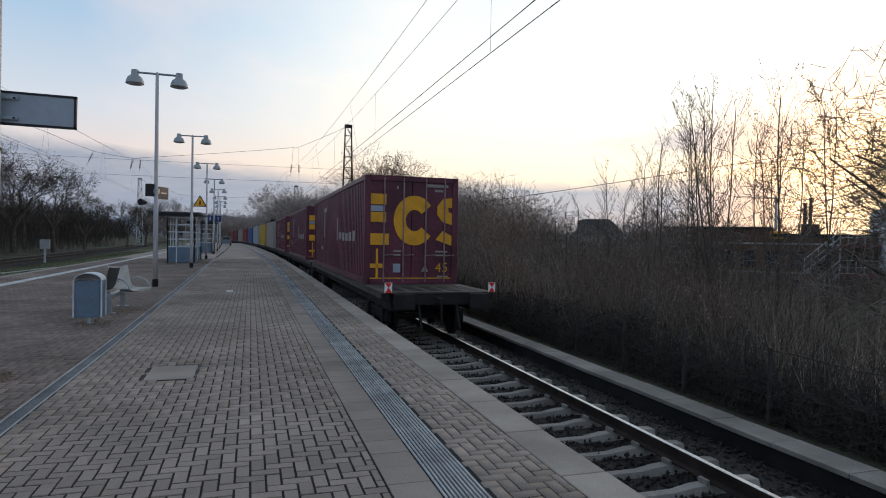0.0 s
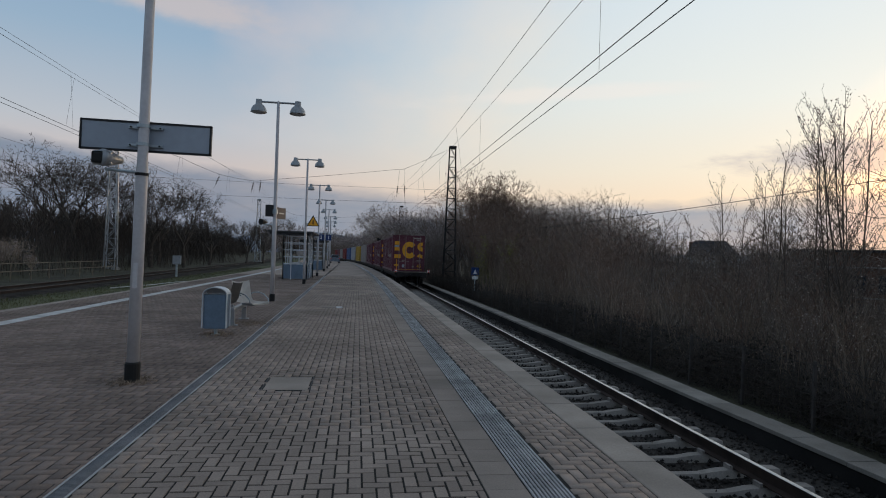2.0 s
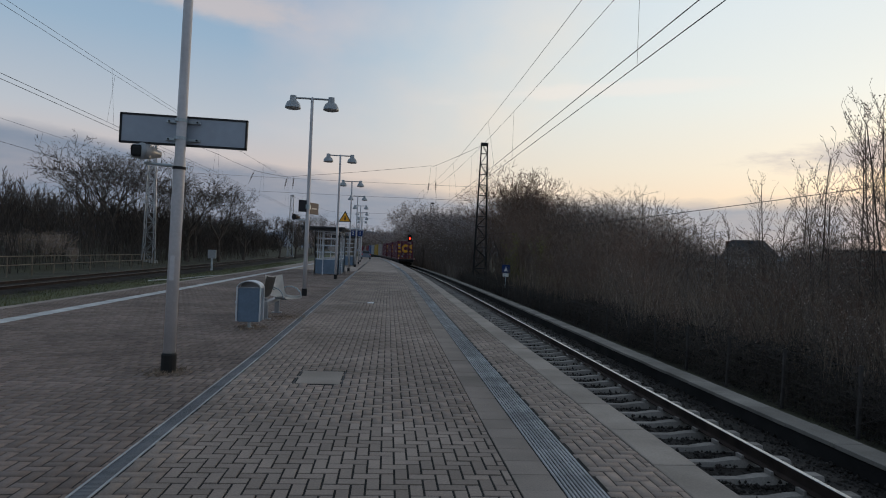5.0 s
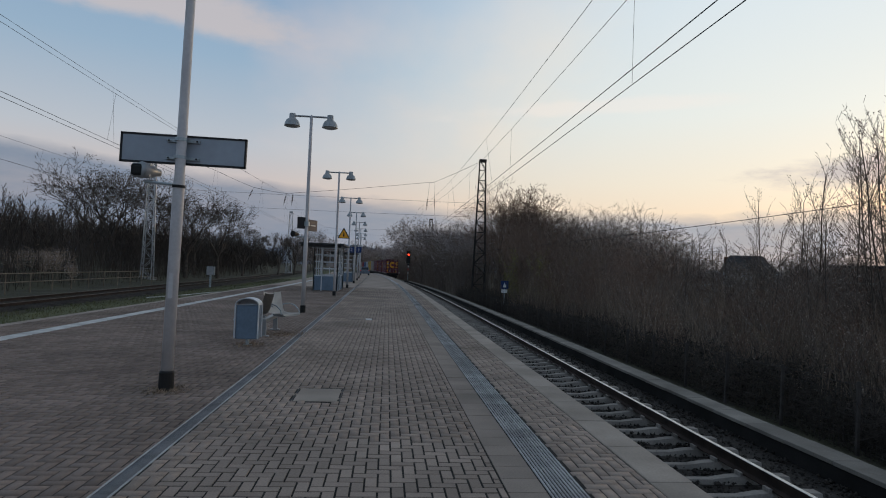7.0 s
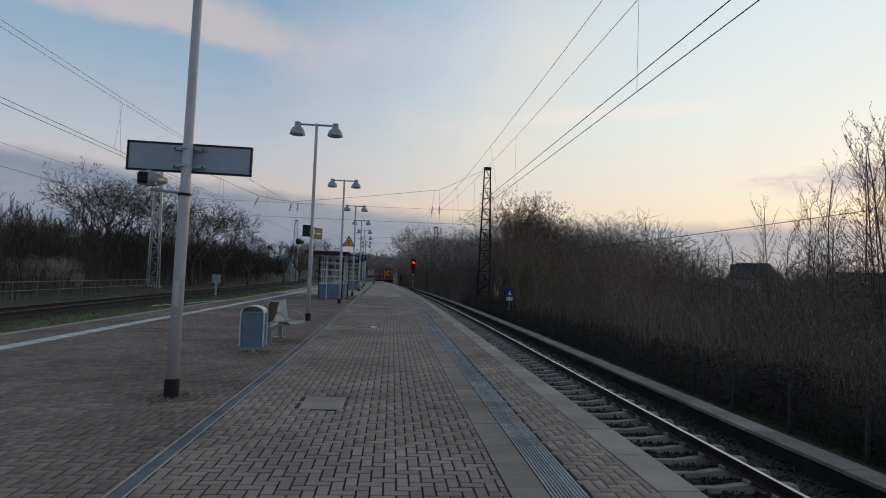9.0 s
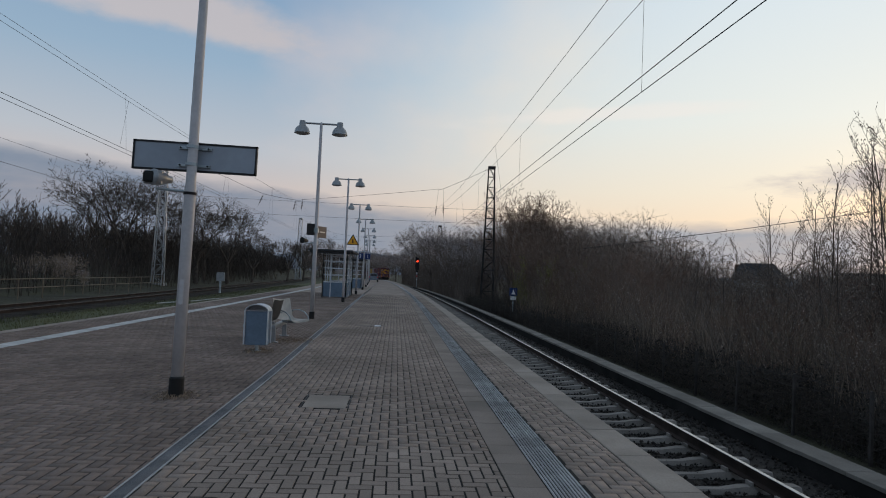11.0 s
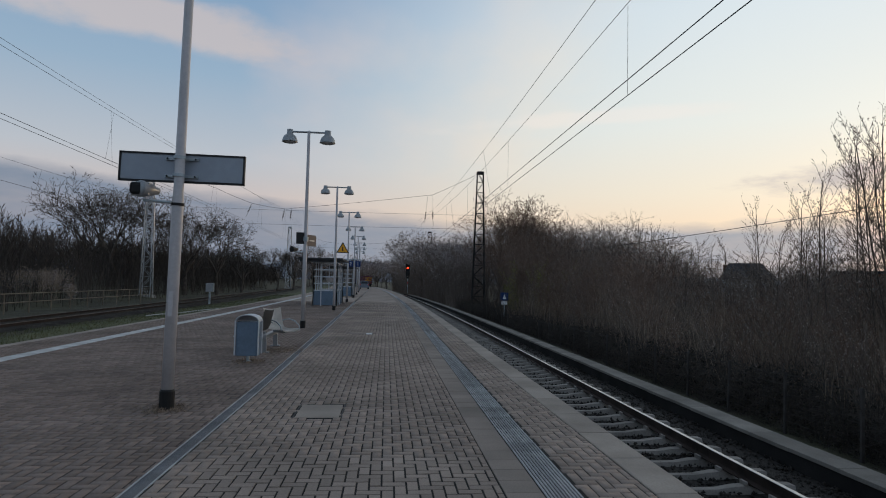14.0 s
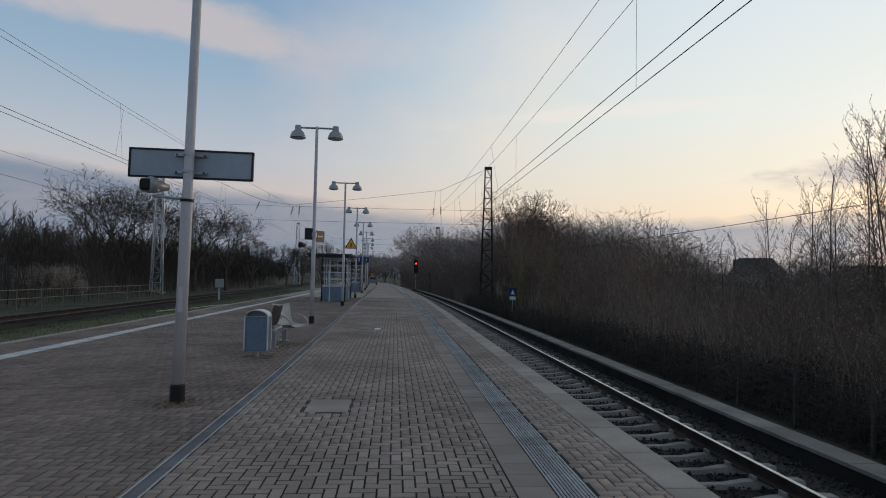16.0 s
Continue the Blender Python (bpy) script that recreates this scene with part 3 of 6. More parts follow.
    part("channel_frame", sweep([(-1.426, -0.03), (-1.408, -0.03), (-1.408, 0.0), (-1.426, 0.0)], ys, shift=drain_shift), M["channel"], dr)
    part("channel_frame", sweep([(-1.297, -0.03), (-1.279, -0.03), (-1.279, 0.0), (-1.297, 0.0)], ys, shift=drain_shift), M["channel"], dr)
    part("channel_bed", sweep([(-1.408, -0.03), (-1.297, -0.03), (-1.297, -0.0055), (-1.408, -0.0055)], steps(-6, 30), shift=drain_shift), M["dark"], dr)
    n = int((30 - 3) / 0.022)
    yy = 3 + np.arange(n) * 0.022
    V = np.zeros((n, 8, 3))
    for k, (x, dy, z) in enumerate(((-1.416, 0, -0.016), (-1.288, 0, -0.016), (-1.288, 0.013, -0.016), (-1.416, 0.013, -0.016), (-1.416, 0, -0.002), (-1.288, 0, -0.002), (-1.288, 0.013, -0.002), (-1.416, 0.013, -0.002))):
        V[:, k, 0], V[:, k, 1], V[:, k, 2] = x + np.array([drain_shift(v) for v in yy]), yy + dy, z
    Q = np.array([(4, 5, 6, 7), (0, 1, 5, 4), (1, 2, 6, 5), (2, 3, 7, 6), (3, 0, 4, 7)])
    F = (Q[None] + (np.arange(n) * 8)[:, None, None]).reshape(-1, 4)
    tagged(put("grating_bars", mesh_np("grating_bars", V.reshape(-1, 3), F), M["drain"], dr), kind="stuff")
    part("far_grating", sweep([(-1.416, -0.015), (-1.288, -0.015), (-1.288, -0.004), (-1.416, -0.004)], steps(30, PLAT_END), shift=drain_shift), M["drain"], dr)
    # covers
    cv = thing("inspection_cover", None, "pale concrete inspection cover in a steel frame", "cover", kind="structure")
    a, b, c, d = COVERS[0]
    part("cover_slab", box(a + 0.03, b - 0.03, c + 0.03, d - 0.03, -0.03, 0.001, 0.004), M["edge"], cv)
    fr = box(a, b, c, c + 0.015, -0.03, 0)
    for q in ((a, b, d - 0.015, d), (a, a + 0.015, c, d), (b - 0.015, b, c, d)):
        box(*q, -0.03, 0.0, bm=fr)
    part("cover_frame", fr, M["dark"], cv)
    cv = thing("inspection_cover", None, "paved inspection cover with a small bright plate", "cover", kind="structure")
    a, b, c, d = COVERS[1]
    part("cover_slab", box(a + 0.03, b - 0.03, c + 0.03, d - 0.03, -0.03, 0.001, 0.004), M["slab"], cv)
    fr = box(a, b, c, c + 0.03, -0.03, 0.001)
    for q in ((a, b, d - 0.015, d), (a, a + 0.015, c, d), (b - 0.015, b, c, d)):
        box(*q, -0.03, 0.0, bm=fr)
    part("cover_frame", fr, M["dark"], cv)
    part("plate", box(-0.08, 0.1, c - 0.02, c + 0.16, 0.001, 0.03, 0.003), M["white"], cv)
    # the pavers nearest to the viewer, one by one
    meshes = {}
    for x, y, wide in paver_cells(nearest[0], nearest[1], nearest[2], nearest[3], PU):
        w, d = (2 * PU, PU) if wide else (PU, 2 * PU)
        cx, cy = x + w / 2, y + d / 2
        x0, x1 = max(x, -1.277), min(x + w, 1.425)
        if not (nearest[0] < (x0 + x1) / 2 < nearest[1] and nearest[2] < cy < nearest[3]) or x1 - x0 < 0.03:
            continue
        key = (round(x1 - x0, 3), round(d, 3))
        if key not in meshes:
            hw, hd = key[0] / 2 - 0.0045, d / 2 - 0.0045
            bm = bmesh.new()
            lo = [bm.verts.new(p) for p in ((-hw, -hd, -0.02), (hw, -hd, -0.02), (hw, hd, -0.02), (-hw, hd, -0.02))]
            up = [bm.verts.new(p) for p in ((0.004 - hw, 0.004 - hd, 0), (hw - 0.004, 0.004 - hd, 0), (hw - 0.004, hd - 0.004, 0), (0.004 - hw, hd - 0.004, 0))]
            for i in range(4):
                bm.faces.new((lo[i], lo[(i + 1) % 4], up[(i + 1) % 4], up[i]))
            bm.faces.new(up)
            meshes[key] = mesh_of(bm, "paver")
        put("paver", meshes[key], M["paver_one"], pf, m=pose((x0 + x1) / 2, cy, random.uniform(-0.003, 0.002), random.uniform(-0.6, 0.6), random.uniform(-0.6, 0.6), 0))


build_ground()
build_track()
build_platform()

# ---- train ----
CONT_L, CONT_W, CONT_H = 13.0, 2.55, 2.84
FLOOR_Z = 0.41 - RAIL_Z   # container floor above the rail
PITCH = 17.4


def container(parent, paint, logo):
    """A box container with corrugated sides, corner posts and rear doors, rear end at y = 0."""
    w, L, z0, H = CONT_W / 2, CONT_L, FLOOR_Z, CONT_H
    body = bmesh.new()
    n = 46
    for s in (-1, 1):
        pts = []
        for i in range(n):
            y0 = 0.18 + (L - 0.36) * i / n
            d = (L - 0.36) / n
            for q, off in ((0, 0), (0.28, 0), (0.5, 0.035), (0.78, 0.035)):
                pts.append((s * (w - 0.03 - off), y0 + d * q))
        lo = [body.verts.new((x, y, z0 + 0.14)) for x, y in pts]
        hi = [body.verts.new((x, y, z0 + H - 0.1)) for x, y in pts]
        for i in range(len(pts) - 1):
            body.faces.new((lo[i], lo[i + 1], hi[i + 1], hi[i]))
    c = part("container", body, paint, parent)
    fr = box(-w, w, 0.0, 0.05, z0, z0 + 0.001)
    for x in (-w, w - 0.16):
        for y in (0.0, L - 0.18):
            box(x, x + 0.16, y, y + 0.18, z0, z0 + H, 0.01, bm=fr)
    for x in (-w, w - 0.1):
        box(x, x + 0.1, 0.1, L - 0.1, z0, z0 + 0.15, bm=fr)
        box(x, x + 0.1, 0.1, L - 0.1, z0 + H - 0.12, z0 + H, bm=fr)
    for y in (0.0, L - 0.1):
        box(-w + 0.1, w - 0.1, y, y + 0.1, z0, z0 + 0.13, bm=fr)
        box(-w + 0.1, w - 0.1, y, y + 0.1, z0 + H - 0.13, z0 + H, bm=fr)
    part("corner_frame", fr, paint, c)
    part("roof", box(-w + 0.04, w - 0.04, 0.05, L - 0.05, z0 + H - 0.08, z0 + H - 0.03), paint, c)
    part("floor", box(-w + 0.04, w - 0.04, 0.05, L - 0.05, z0 + 0.02, z0 + 0.14), M["wagon"], c)
    part("front_wall", box(-w + 0.1, w - 0.1, L - 0.09, L - 0.04, z0 + 0.1, z0 + H - 0.1), paint, c)
    for s in (-1, 1):
        x0, x1 = (-w + 0.15, -0.01) if s < 0 else (0.01, w - 0.15)
        d = box(x0, x1, 0.05, 0.09, z0 + 0.12, z0 + H - 0.12)
        for zz in (0.62, 1.28, 1.95, 2.5):
            box(x0 + 0.05, x1 - 0.05, 0.035, 0.05, z0 + zz, z0 + zz + 0.05, bm=d)
        door = part("door", d, paint, c)
        for f in (0.33, 0.80):
            x = x0 + (x1 - x0) * f
            part("locking_bar", rod((x, 0.012, z0 + 0.05), (x, 0.012, z0 + H - 0.05), 0.022), M["steel_bar"], door)
            k = rod((x, -0.01, z0 + 0.75), (x + 0.28, -0.01, z0 + 0.77), 0.014)
            part("handle", k, M["steel_bar"], door)
    return c


def logo_shapes(c, rear=True):
    """Amber signage on the doors: stacked bars, an open ring and two wedges, all plain shapes; and small plain bars."""
    w, z0, H, y = CONT_W / 2, FLOOR_Z, CONT_H, 0.028
    d = 0.006
    def q(x0, x1, a, b, name="logo_bar", mt="yellow"):
        part(name, box(x0, x1, y, y + d, z0 + a, z0 + b), M[mt], c)
    for a, b, x1 in ((2.08, 2.36, -0.70), (1.62, 1.88, -0.70), (1.02, 1.32, -0.62)):
        q(-w + 0.04, x1, a, b)
    q(-w + 0.1, -0.78, 1.90, 2.05, "label_patch", "signback")
    # open ring
    bm = bmesh.new()
    cx, cz, n = 0.07, 1.68, 30
    inn, out = [], []
    for i in range(n + 1):
        t = radians(38) + radians(284) * i / n
        ro = 0.66
        ri = 0.30
        out.append((cx + ro * math.cos(t) * 0.86, cz + ro * math.sin(t)))
        inn.append((cx + ri * math.cos(t) * 0.80, cz + ri * math.sin(t) * 0.95))
    vo = [bm.verts.new((x, y, z0 + z)) for x, z in out]
    vi = [bm.verts.new((x, y, z0 + z)) for x, z in inn]
    for i in range(n):
        bm.faces.new((vo[i], vo[i + 1], vi[i + 1], vi[i]))
    ex = bmesh.ops.extrude_face_region(bm, geom=bm.faces[:])
    bmesh.ops.translate(bm, vec=(0, d, 0), verts=[v for v in ex["geom"] if isinstance(v, bmesh.types.BMVert)])
    part("logo_ring", bm, M["yellow"], c)
    r = w - 0.04
    part("logo_wedge", plate([(r, z0 + 2.33), (0.86, z0 + 2.28), (0.70, z0 + 2.08), (0.70, z0 + 1.86), (0.84, z0 + 1.66), (r, z0 + 1.55), (r, z0 + 1.86), (1.02, z0 + 1.93), (1.0, z0 + 2.04), (r, z0 + 2.07)], d, Matrix.Translation((0, y, 0))), M["yellow"], c)
    part("logo_wedge", plate([(r, z0 + 1.22), (0.86, z0 + 1.42), (0.66, z0 + 1.18), (r, z0 + 0.98)], d, Matrix.Translation((0, y, 0))), M["yellow"], c)
    # small lines of writing, too small to read
    for x0, x1, a, b in ((0.38, 1.0, 2.58, 2.66), (0.62, 0.86, 2.46, 2.52), (-0.5, -0.28, 0.84, 0.88), (-0.5, -0.3, 0.74, 0.78), (0.66, 1.0, 0.84, 0.88), (0.66, 0.96, 0.74, 0.78), (0.72, 1.02, 0.17, 0.21), (-0.42, -0.38, 2.5, 2.58)):
        q(x0, x1, a, b, "small_writing", "beige")
    q(-w + 0.15, -0.74, 0.42, 0.53, "logo_bar")
    q(-w + 0.12, w - 0.15, 0.135, 0.16, "sill_stripe")
    q(-0.96, -0.90, 0.15, 0.92, "ladder_stripe")
    q(-0.50, -0.30, 0.30, 0.53, "label_patch", "signback")
    part("warning_triangle", plate([(0.27, z0 + 0.32), (0.47, z0 + 0.32), (0.37, z0 + 0.5)], d, Matrix.Translation((0, y, 0))), M["beige"], c)
    letters("45", 0.36, M["yellow"], "size_number", c, pose(0.84, y, z0 + 0.42, 90, 0, 0))
    # the long side: pale script, as plain strokes
    for i, (yy, zz, ln, h) in enumerate(((9.2, 1.2, 0.25, 1.1), (9.0, 2.2, 0.8, 0.16), (10.0, 0.7, 0.5, 0.14), (5.4, 1.1, 0.22, 0.75), (4.7, 1.15, 0.5, 0.22), (4.0, 1.1, 0.5, 0.26), (3.3, 1.1, 0.5, 0.24), (2.6, 1.1, 0.45, 0.26), (1.9, 1.1, 0.4, 0.3))):
        part("side_lettering", box(-w + 0.022, -w + 0.03, yy - ln / 2, yy + ln / 2, z0 + zz, z0 + zz + h), M["beige"], c)


def wheelset(parent, y):
    ws = part("axle", rod((-0.85, y, 0.46), (0.85, y, 0.46), 0.07), M["wagon"], parent)
    for s in (-1, 1):
        m = Matrix.Translation((s * 0.75, y, 0.46)) @ Matrix.Rotation(radians(90), 4, "Y")
        part("wheel", lathe([(0.10, -0.09), (0.12, -0.06), (0.38, -0.04), (0.47, -0.035), (0.47, 0.035) if s < 0 else (0.46, 0.06), (0.38, 0.05), (0.12, 0.07)], 22, m), M["wagon"], ws)


def wagon(load, last=False):
    w = thing("freight_wagon", None, "sooty flat container wagon with a " + load[1], "freight wagon", "train wagons")
    L = PITCH - 0.55
    y0 = -2.4
    fr = box(-1.0, 1.0, y0, y0 + 0.28, 0.86, 1.14, 0.015)
    for s in (-1, 1):
        box(s * 0.95 - 0.09, s * 0.95 + 0.09, y0 + 0.2, y0 + L, 0.72, 1.10, bm=fr)
    box(-0.22, 0.22, y0 + 0.2, y0 + L, 0.80, 1.06, bm=fr)
    box(-1.0, 1.0, y0 + L - 0.28, y0 + L, 0.86, 1.14, bm=fr)
    for k in range(7):
        y = 1.0 + k * 2.1
        box(-1.1, 1.1, y, y + 0.2, 0.95, 1.12, bm=fr)
    part("underframe", fr, M["wagon"], w)
    dk = box(-1.28, 1.34, y0 - 0.02, 0.0, 1.125, 1.16, 0.006)
    part("end_deck", dk, M["deck"], w)
    for i in range(5):
        x = -0.95 + i * 0.45
        part("deck_slot", box(x, x + 0.26, y0 + 0.3, y0 + 1.5, 1.16, 1.166), M["wagon"], w)
    part("side_sill", box(-1.24, -1.12, y0 + 0.3, y0 + L, 0.98, 1.15), M["deck"], w)
    part("side_sill", box(1.12, 1.24, y0 + 0.3, y0 + L, 0.98, 1.15), M["deck"], w)
    for s in (-1, 1):
        bf = part("buffer", rod((s * 0.875, y0 - 0.02, 0.98), (s * 0.875, y0 - 0.40, 0.98), 0.11, 0.10, 12), M["wagon"], w)
        part("buffer_plate", box(s * 0.875 - 0.24, s * 0.875 + 0.24, y0 - 0.47, y0 - 0.40, 0.80, 1.16, 0.03), M["wagon"], bf)
    hk = box(-0.05, 0.05, y0 - 0.34, y0, 0.92, 1.04, 0.01)
    rod((0, y0 - 0.3, 0.98), (0.05, y0 - 0.22, 0.42), 0.035, bm=hk)
    part("coupling_hook", hk, M["wagon"], w)
    for k in range(2):
        x = -0.45 + k * 0.9
        part("brake_hose", rod((x, y0 - 0.06, 0.86), (x + 0.04, y0 - 0.18, 0.34), 0.03), M["rubber"], w)
    for yc in (-0.2, L - 4.6):
        bg = box(-0.98, -0.84, yc - 1.25, yc + 1.25, 0.34, 0.62, 0.03)
        box(0.84, 0.98, yc - 1.25, yc + 1.25, 0.34, 0.62, 0.03, bm=bg)
        box(-0.95, 0.95, yc - 0.18, yc + 0.18, 0.45, 0.80, bm=bg)
        for s in (-1, 1):
            for o in (-0.9, 0.9):
                box(s * 0.91 - 0.13, s * 0.91 + 0.13, yc + o - 0.16, yc + o + 0.16, 0.30, 0.66, 0.02, bm=bg)
        b = part("bogie", bg, M["wagon"], w)
        for o in (-0.9, 0.9):
            wheelset(b, yc + o)
    for k in range(3):
        y = 4.5 + k * 2.2
        part("brake_gear", box(-0.5, 0.5, y, y + 0.8, 0.40, 0.8, 0.05), M["wagon"], w)
    c = container(w, M[load[0]], last)
    if load[0] == "maroon":
        logo_shapes(c)
    if last:
        for x in (-1.16, 1.30):
            st = part("plate_bracket", box(x - 0.03, x + 0.03, y0 - 0.06, y0 - 0.03, 0.95, 1.2), M["wagon"], w)
            tp = part("tail_plate", box(x - 0.085, x + 0.085, y0 - 0.085, y0 - 0.062, 1.15, 1.38, 0.004), M["white"], st, "white reflective tail plate")
            z = 1.265
            part("red_wedge", plate([(x - 0.08, z + 0.11), (x, z), (x + 0.08, z + 0.11)], 0.004, Matrix.Translation((0, y0 - 0.09, 0))), M["red_plate"], tp)
            part("red_wedge", plate([(x - 0.08, z - 0.11), (x + 0.08, z - 0.11), (x, z)], 0.004, Matrix.Translation((0, y0 - 0.09, 0))), M["red_plate"], tp)
    return w


LOADS = [("maroon", "maroon corrugated container bearing amber shapes"), ("maroon", "maroon corrugated container bearing amber shapes"), ("maroon", "maroon corrugated container bearing amber shapes"),
         ("beige", "beige box container"), ("yellow_box", "yellow box container"), ("white_box", "white box container"),
         ("blue_box", "blue box container"), ("red_box", "dull red box container"), ("beige", "beige box container"), ("maroon", "maroon corrugated container bearing amber shapes"), ("red_box", "dull red box container")]
TRAIN = [wagon(l, i == 0) for i, l in enumerate(LOADS)]


def track_pose(s):
    """Place on the track s metres along it from y = 0, by the chord of one wagon."""
    def at(d):
        return Vector((TRACK_X + 0.1 + bend(d), d, RAIL_Z))
    a, b = at(s), at(s + 10)
    yaw = math.degrees(math.atan2(-(b.x - a.x), b.y - a.y))
    return pose(a.x, a.y, a.z, 0, 0, yaw)


def rear_at(t):
    """Distance of the last container's doors along the track."""
    return float(np.interp(t, [0, 0.5, 1.5, 2.5, 3.5, 6.5, 9.0, 12.5, 16.0], [16.05, 24.1, 40.4, 57.2, 74.0, 121.5, 158.0, 208.0, 257.0]))

# ---- platform furniture ----


def tube(pts, r, sides=5):
    """One connected tube along a line of points."""
    pts = [Vector(p) for p in pts]
    bm = bmesh.new()
    rings = []
    for i, p in enumerate(pts):
        d = (pts[min(i + 1, len(pts) - 1)] - pts[max(i - 1, 0)]).normalized()
        u = d.cross(Vector((0, 0, 1)) if abs(d.z) < 0.9 else Vector((1, 0, 0))).normalized()
        w = d.cross(u)
        rings.append([bm.verts.new(p + (u * math.cos(2 * math.pi * k / sides) + w * math.sin(2 * math.pi * k / sides)) * r) for k in range(sides)])
    for a, b in zip(rings, rings[1:]):
        for k in range(sides):
            bm.faces.new((a[k], a[(k + 1) % sides], b[(k + 1) % sides], b[k]))
    return bm


def lamp_post():
    """Tapered post with a dark foot, a cross arm and two bell lamps."""
    t = thing("platform_lamp", None, "pale grey steel lamp post with two bell-shaped shades", "lamp post", "platform lamps")
    part("foot", lathe([(0.088, -0.02), (0.088, 0.22), (0.078, 0.24)], 16), M["black"], t, "black rubberised foot")
    part("pole", lathe([(0.070, 0.23), (0.069, 2.55), (0.060, 2.62), (0.056, 4.2), (0.048, 6.5), (0.02, 6.56)], 16), M["post"], t, smooth=True)
    part("hatch", box(-0.026, 0.026, -0.0715, -0.062, 1.12, 1.42, 0.003), M["post"], t)
    arm = part("cross_arm", rod((-0.62, 0, 6.5), (0.62, 0, 6.5), 0.032), M["lampgrey"], t)
    for s in (-1, 1):
        h = part("shade", lathe([(0.02, 6.58), (0.10, 6.57), (0.11, 6.42), (0.13, 6.40), (0.20, 6.34), (0.245, 6.24), (0.255, 6.17), (0.262, 6.155), (0.25, 6.15)], 20, Matrix.Translation((s * 0.62, 0, 0))), M["lampgrey"], t, smooth=True)
        part("diffuser", lathe([(0.235, 6.15), (0.20, 6.13), (0.10, 6.115), (0.02, 6.11)], 16, Matrix.Translation((s * 0.62, 0, 0))), M["glass_shade"], h, "milky glass bowl", smooth=True)
    return t


LAMP_X = -2.22
lamp = lamp_post()
LEAN = pose(-2.125, 8.03, 0, 0, 0.65, 0)
lamp.matrix_basis = LEAN
for y in (20.85, 33.0, 45.1, 57.3, 69.4, 81.5, 93.6, 105.7):
    copy_thing(lamp, pose(LAMP_X + bend(y), y, 0))


def name_board():
    t = thing("station_sign", LEAN @ pose(-0.01, 0, 0), "long grey sheet-metal sign board seen from behind", "sign")
    b = part("board", box(-0.745, 0.745, 0.125, 0.155, 2.80, 3.13, 0.004), M["signback"], t)
    fr = box(-0.765, 0.765, 0.115, 0.165, 3.125, 3.148)
    box(-0.765, 0.765, 0.115, 0.165, 2.777, 2.80, bm=fr)
    box(-0.765, -0.742, 0.115, 0.165, 2.777, 3.148, bm=fr)
    box(0.742, 0.765, 0.115, 0.165, 2.777, 3.148, bm=fr)
    part("board_frame", fr, M["frame_dark"], t)
    for z in (2.85, 3.07):
        c = lathe([(0.072, z - 0.02), (0.072, z + 0.02)], 16)
        box(-0.2, 0.2, 0.09, 0.12, z - 0.018, z + 0.018, 0.004, bm=c)
        k = part("clamp", c, M["zinc"], t)
        for x in (-0.17, 0.17):
            part("bolt", rod((x, 0.085, z), (x, 0.072, z), 0.012, seg=6), M["dark"], k)
    # loudspeaker on its arm
    s = thing("loudspeaker", LEAN, "pale grey horn loudspeaker on a post bracket", "loudspeaker")
    hood = plate([(-0.55, 2.60), (-0.50, 2.575), (-0.36, 2.585), (-0.34, 2.74), (-0.46, 2.755), (-0.55, 2.74)], 0.02, Matrix.Translation((0, -0.02, 0)))
    part("mouth", box(-0.545, -0.40, -0.085, -0.055, 2.59, 2.73, 0.03), M["black"], s)
    part("horn", lathe([(0.10, 0.0), (0.105, 0.02), (0.075, 0.16), (0.05, 0.22), (0.045, 0.26)], 16, pose(-0.44, -0.07, 2.66, -90, 0, -35)), M["lampgrey"], s, smooth=True)
    part("hood", box(-0.55, -0.33, -0.06, 0.02, 2.575, 2.745, 0.02), M["lampgrey"], s)
    hood.free()
    part("bracket", rod((-0.42, 0.02, 2.53), (-0.08, 0, 2.51), 0.018), M["zinc"], s)
    part("clamp", lathe([(0.078, 2.47), (0.078, 2.505)], 16), M["dark"], s)


name_board()


def angled_sign():
    y = 20.85
    t = thing("station_sign", pose(LAMP_X, y, 0, 0, 0, 0), "box-shaped station name sign clamped to a lamp post", "sign")
    part("face_board", box(0.08, 0.58, -0.02, 0.02, 2.70, 3.08, 0.005, m=Matrix.Rotation(radians(62), 4, "Z")), M["sign_face"], t)
    part("back_board", box(-0.30, -0.05, -0.05, 0.05, 2.76, 3.14, 0.005, m=Matrix.Rotation(radians(15), 4, "Z")), M["frame_dark"], t)
    part("writing", box(0.2, 0.48, -0.026, -0.019, 2.87, 2.91, m=Matrix.Rotation(radians(62), 4, "Z")), M["signback"], t)
    part("clamp", lathe([(0.095, 2.85), (0.095, 3.0)], 14), M["zinc"], t)
    s = thing("loudspeaker", pose(LAMP_X, y, 0), "dark horn loudspeaker on a post bracket", "loudspeaker")
    part("horn", lathe([(0.10, 0.0), (0.08, 0.12), (0.045, 0.26)], 14, pose(-0.42, -0.1, 2.58, -90, 0, -30)), M["dark"], s)
    part("bracket", rod((-0.36, 0.02, 2.5), (-0.06, 0, 2.5), 0.018), M["zinc"], s)


angled_sign()


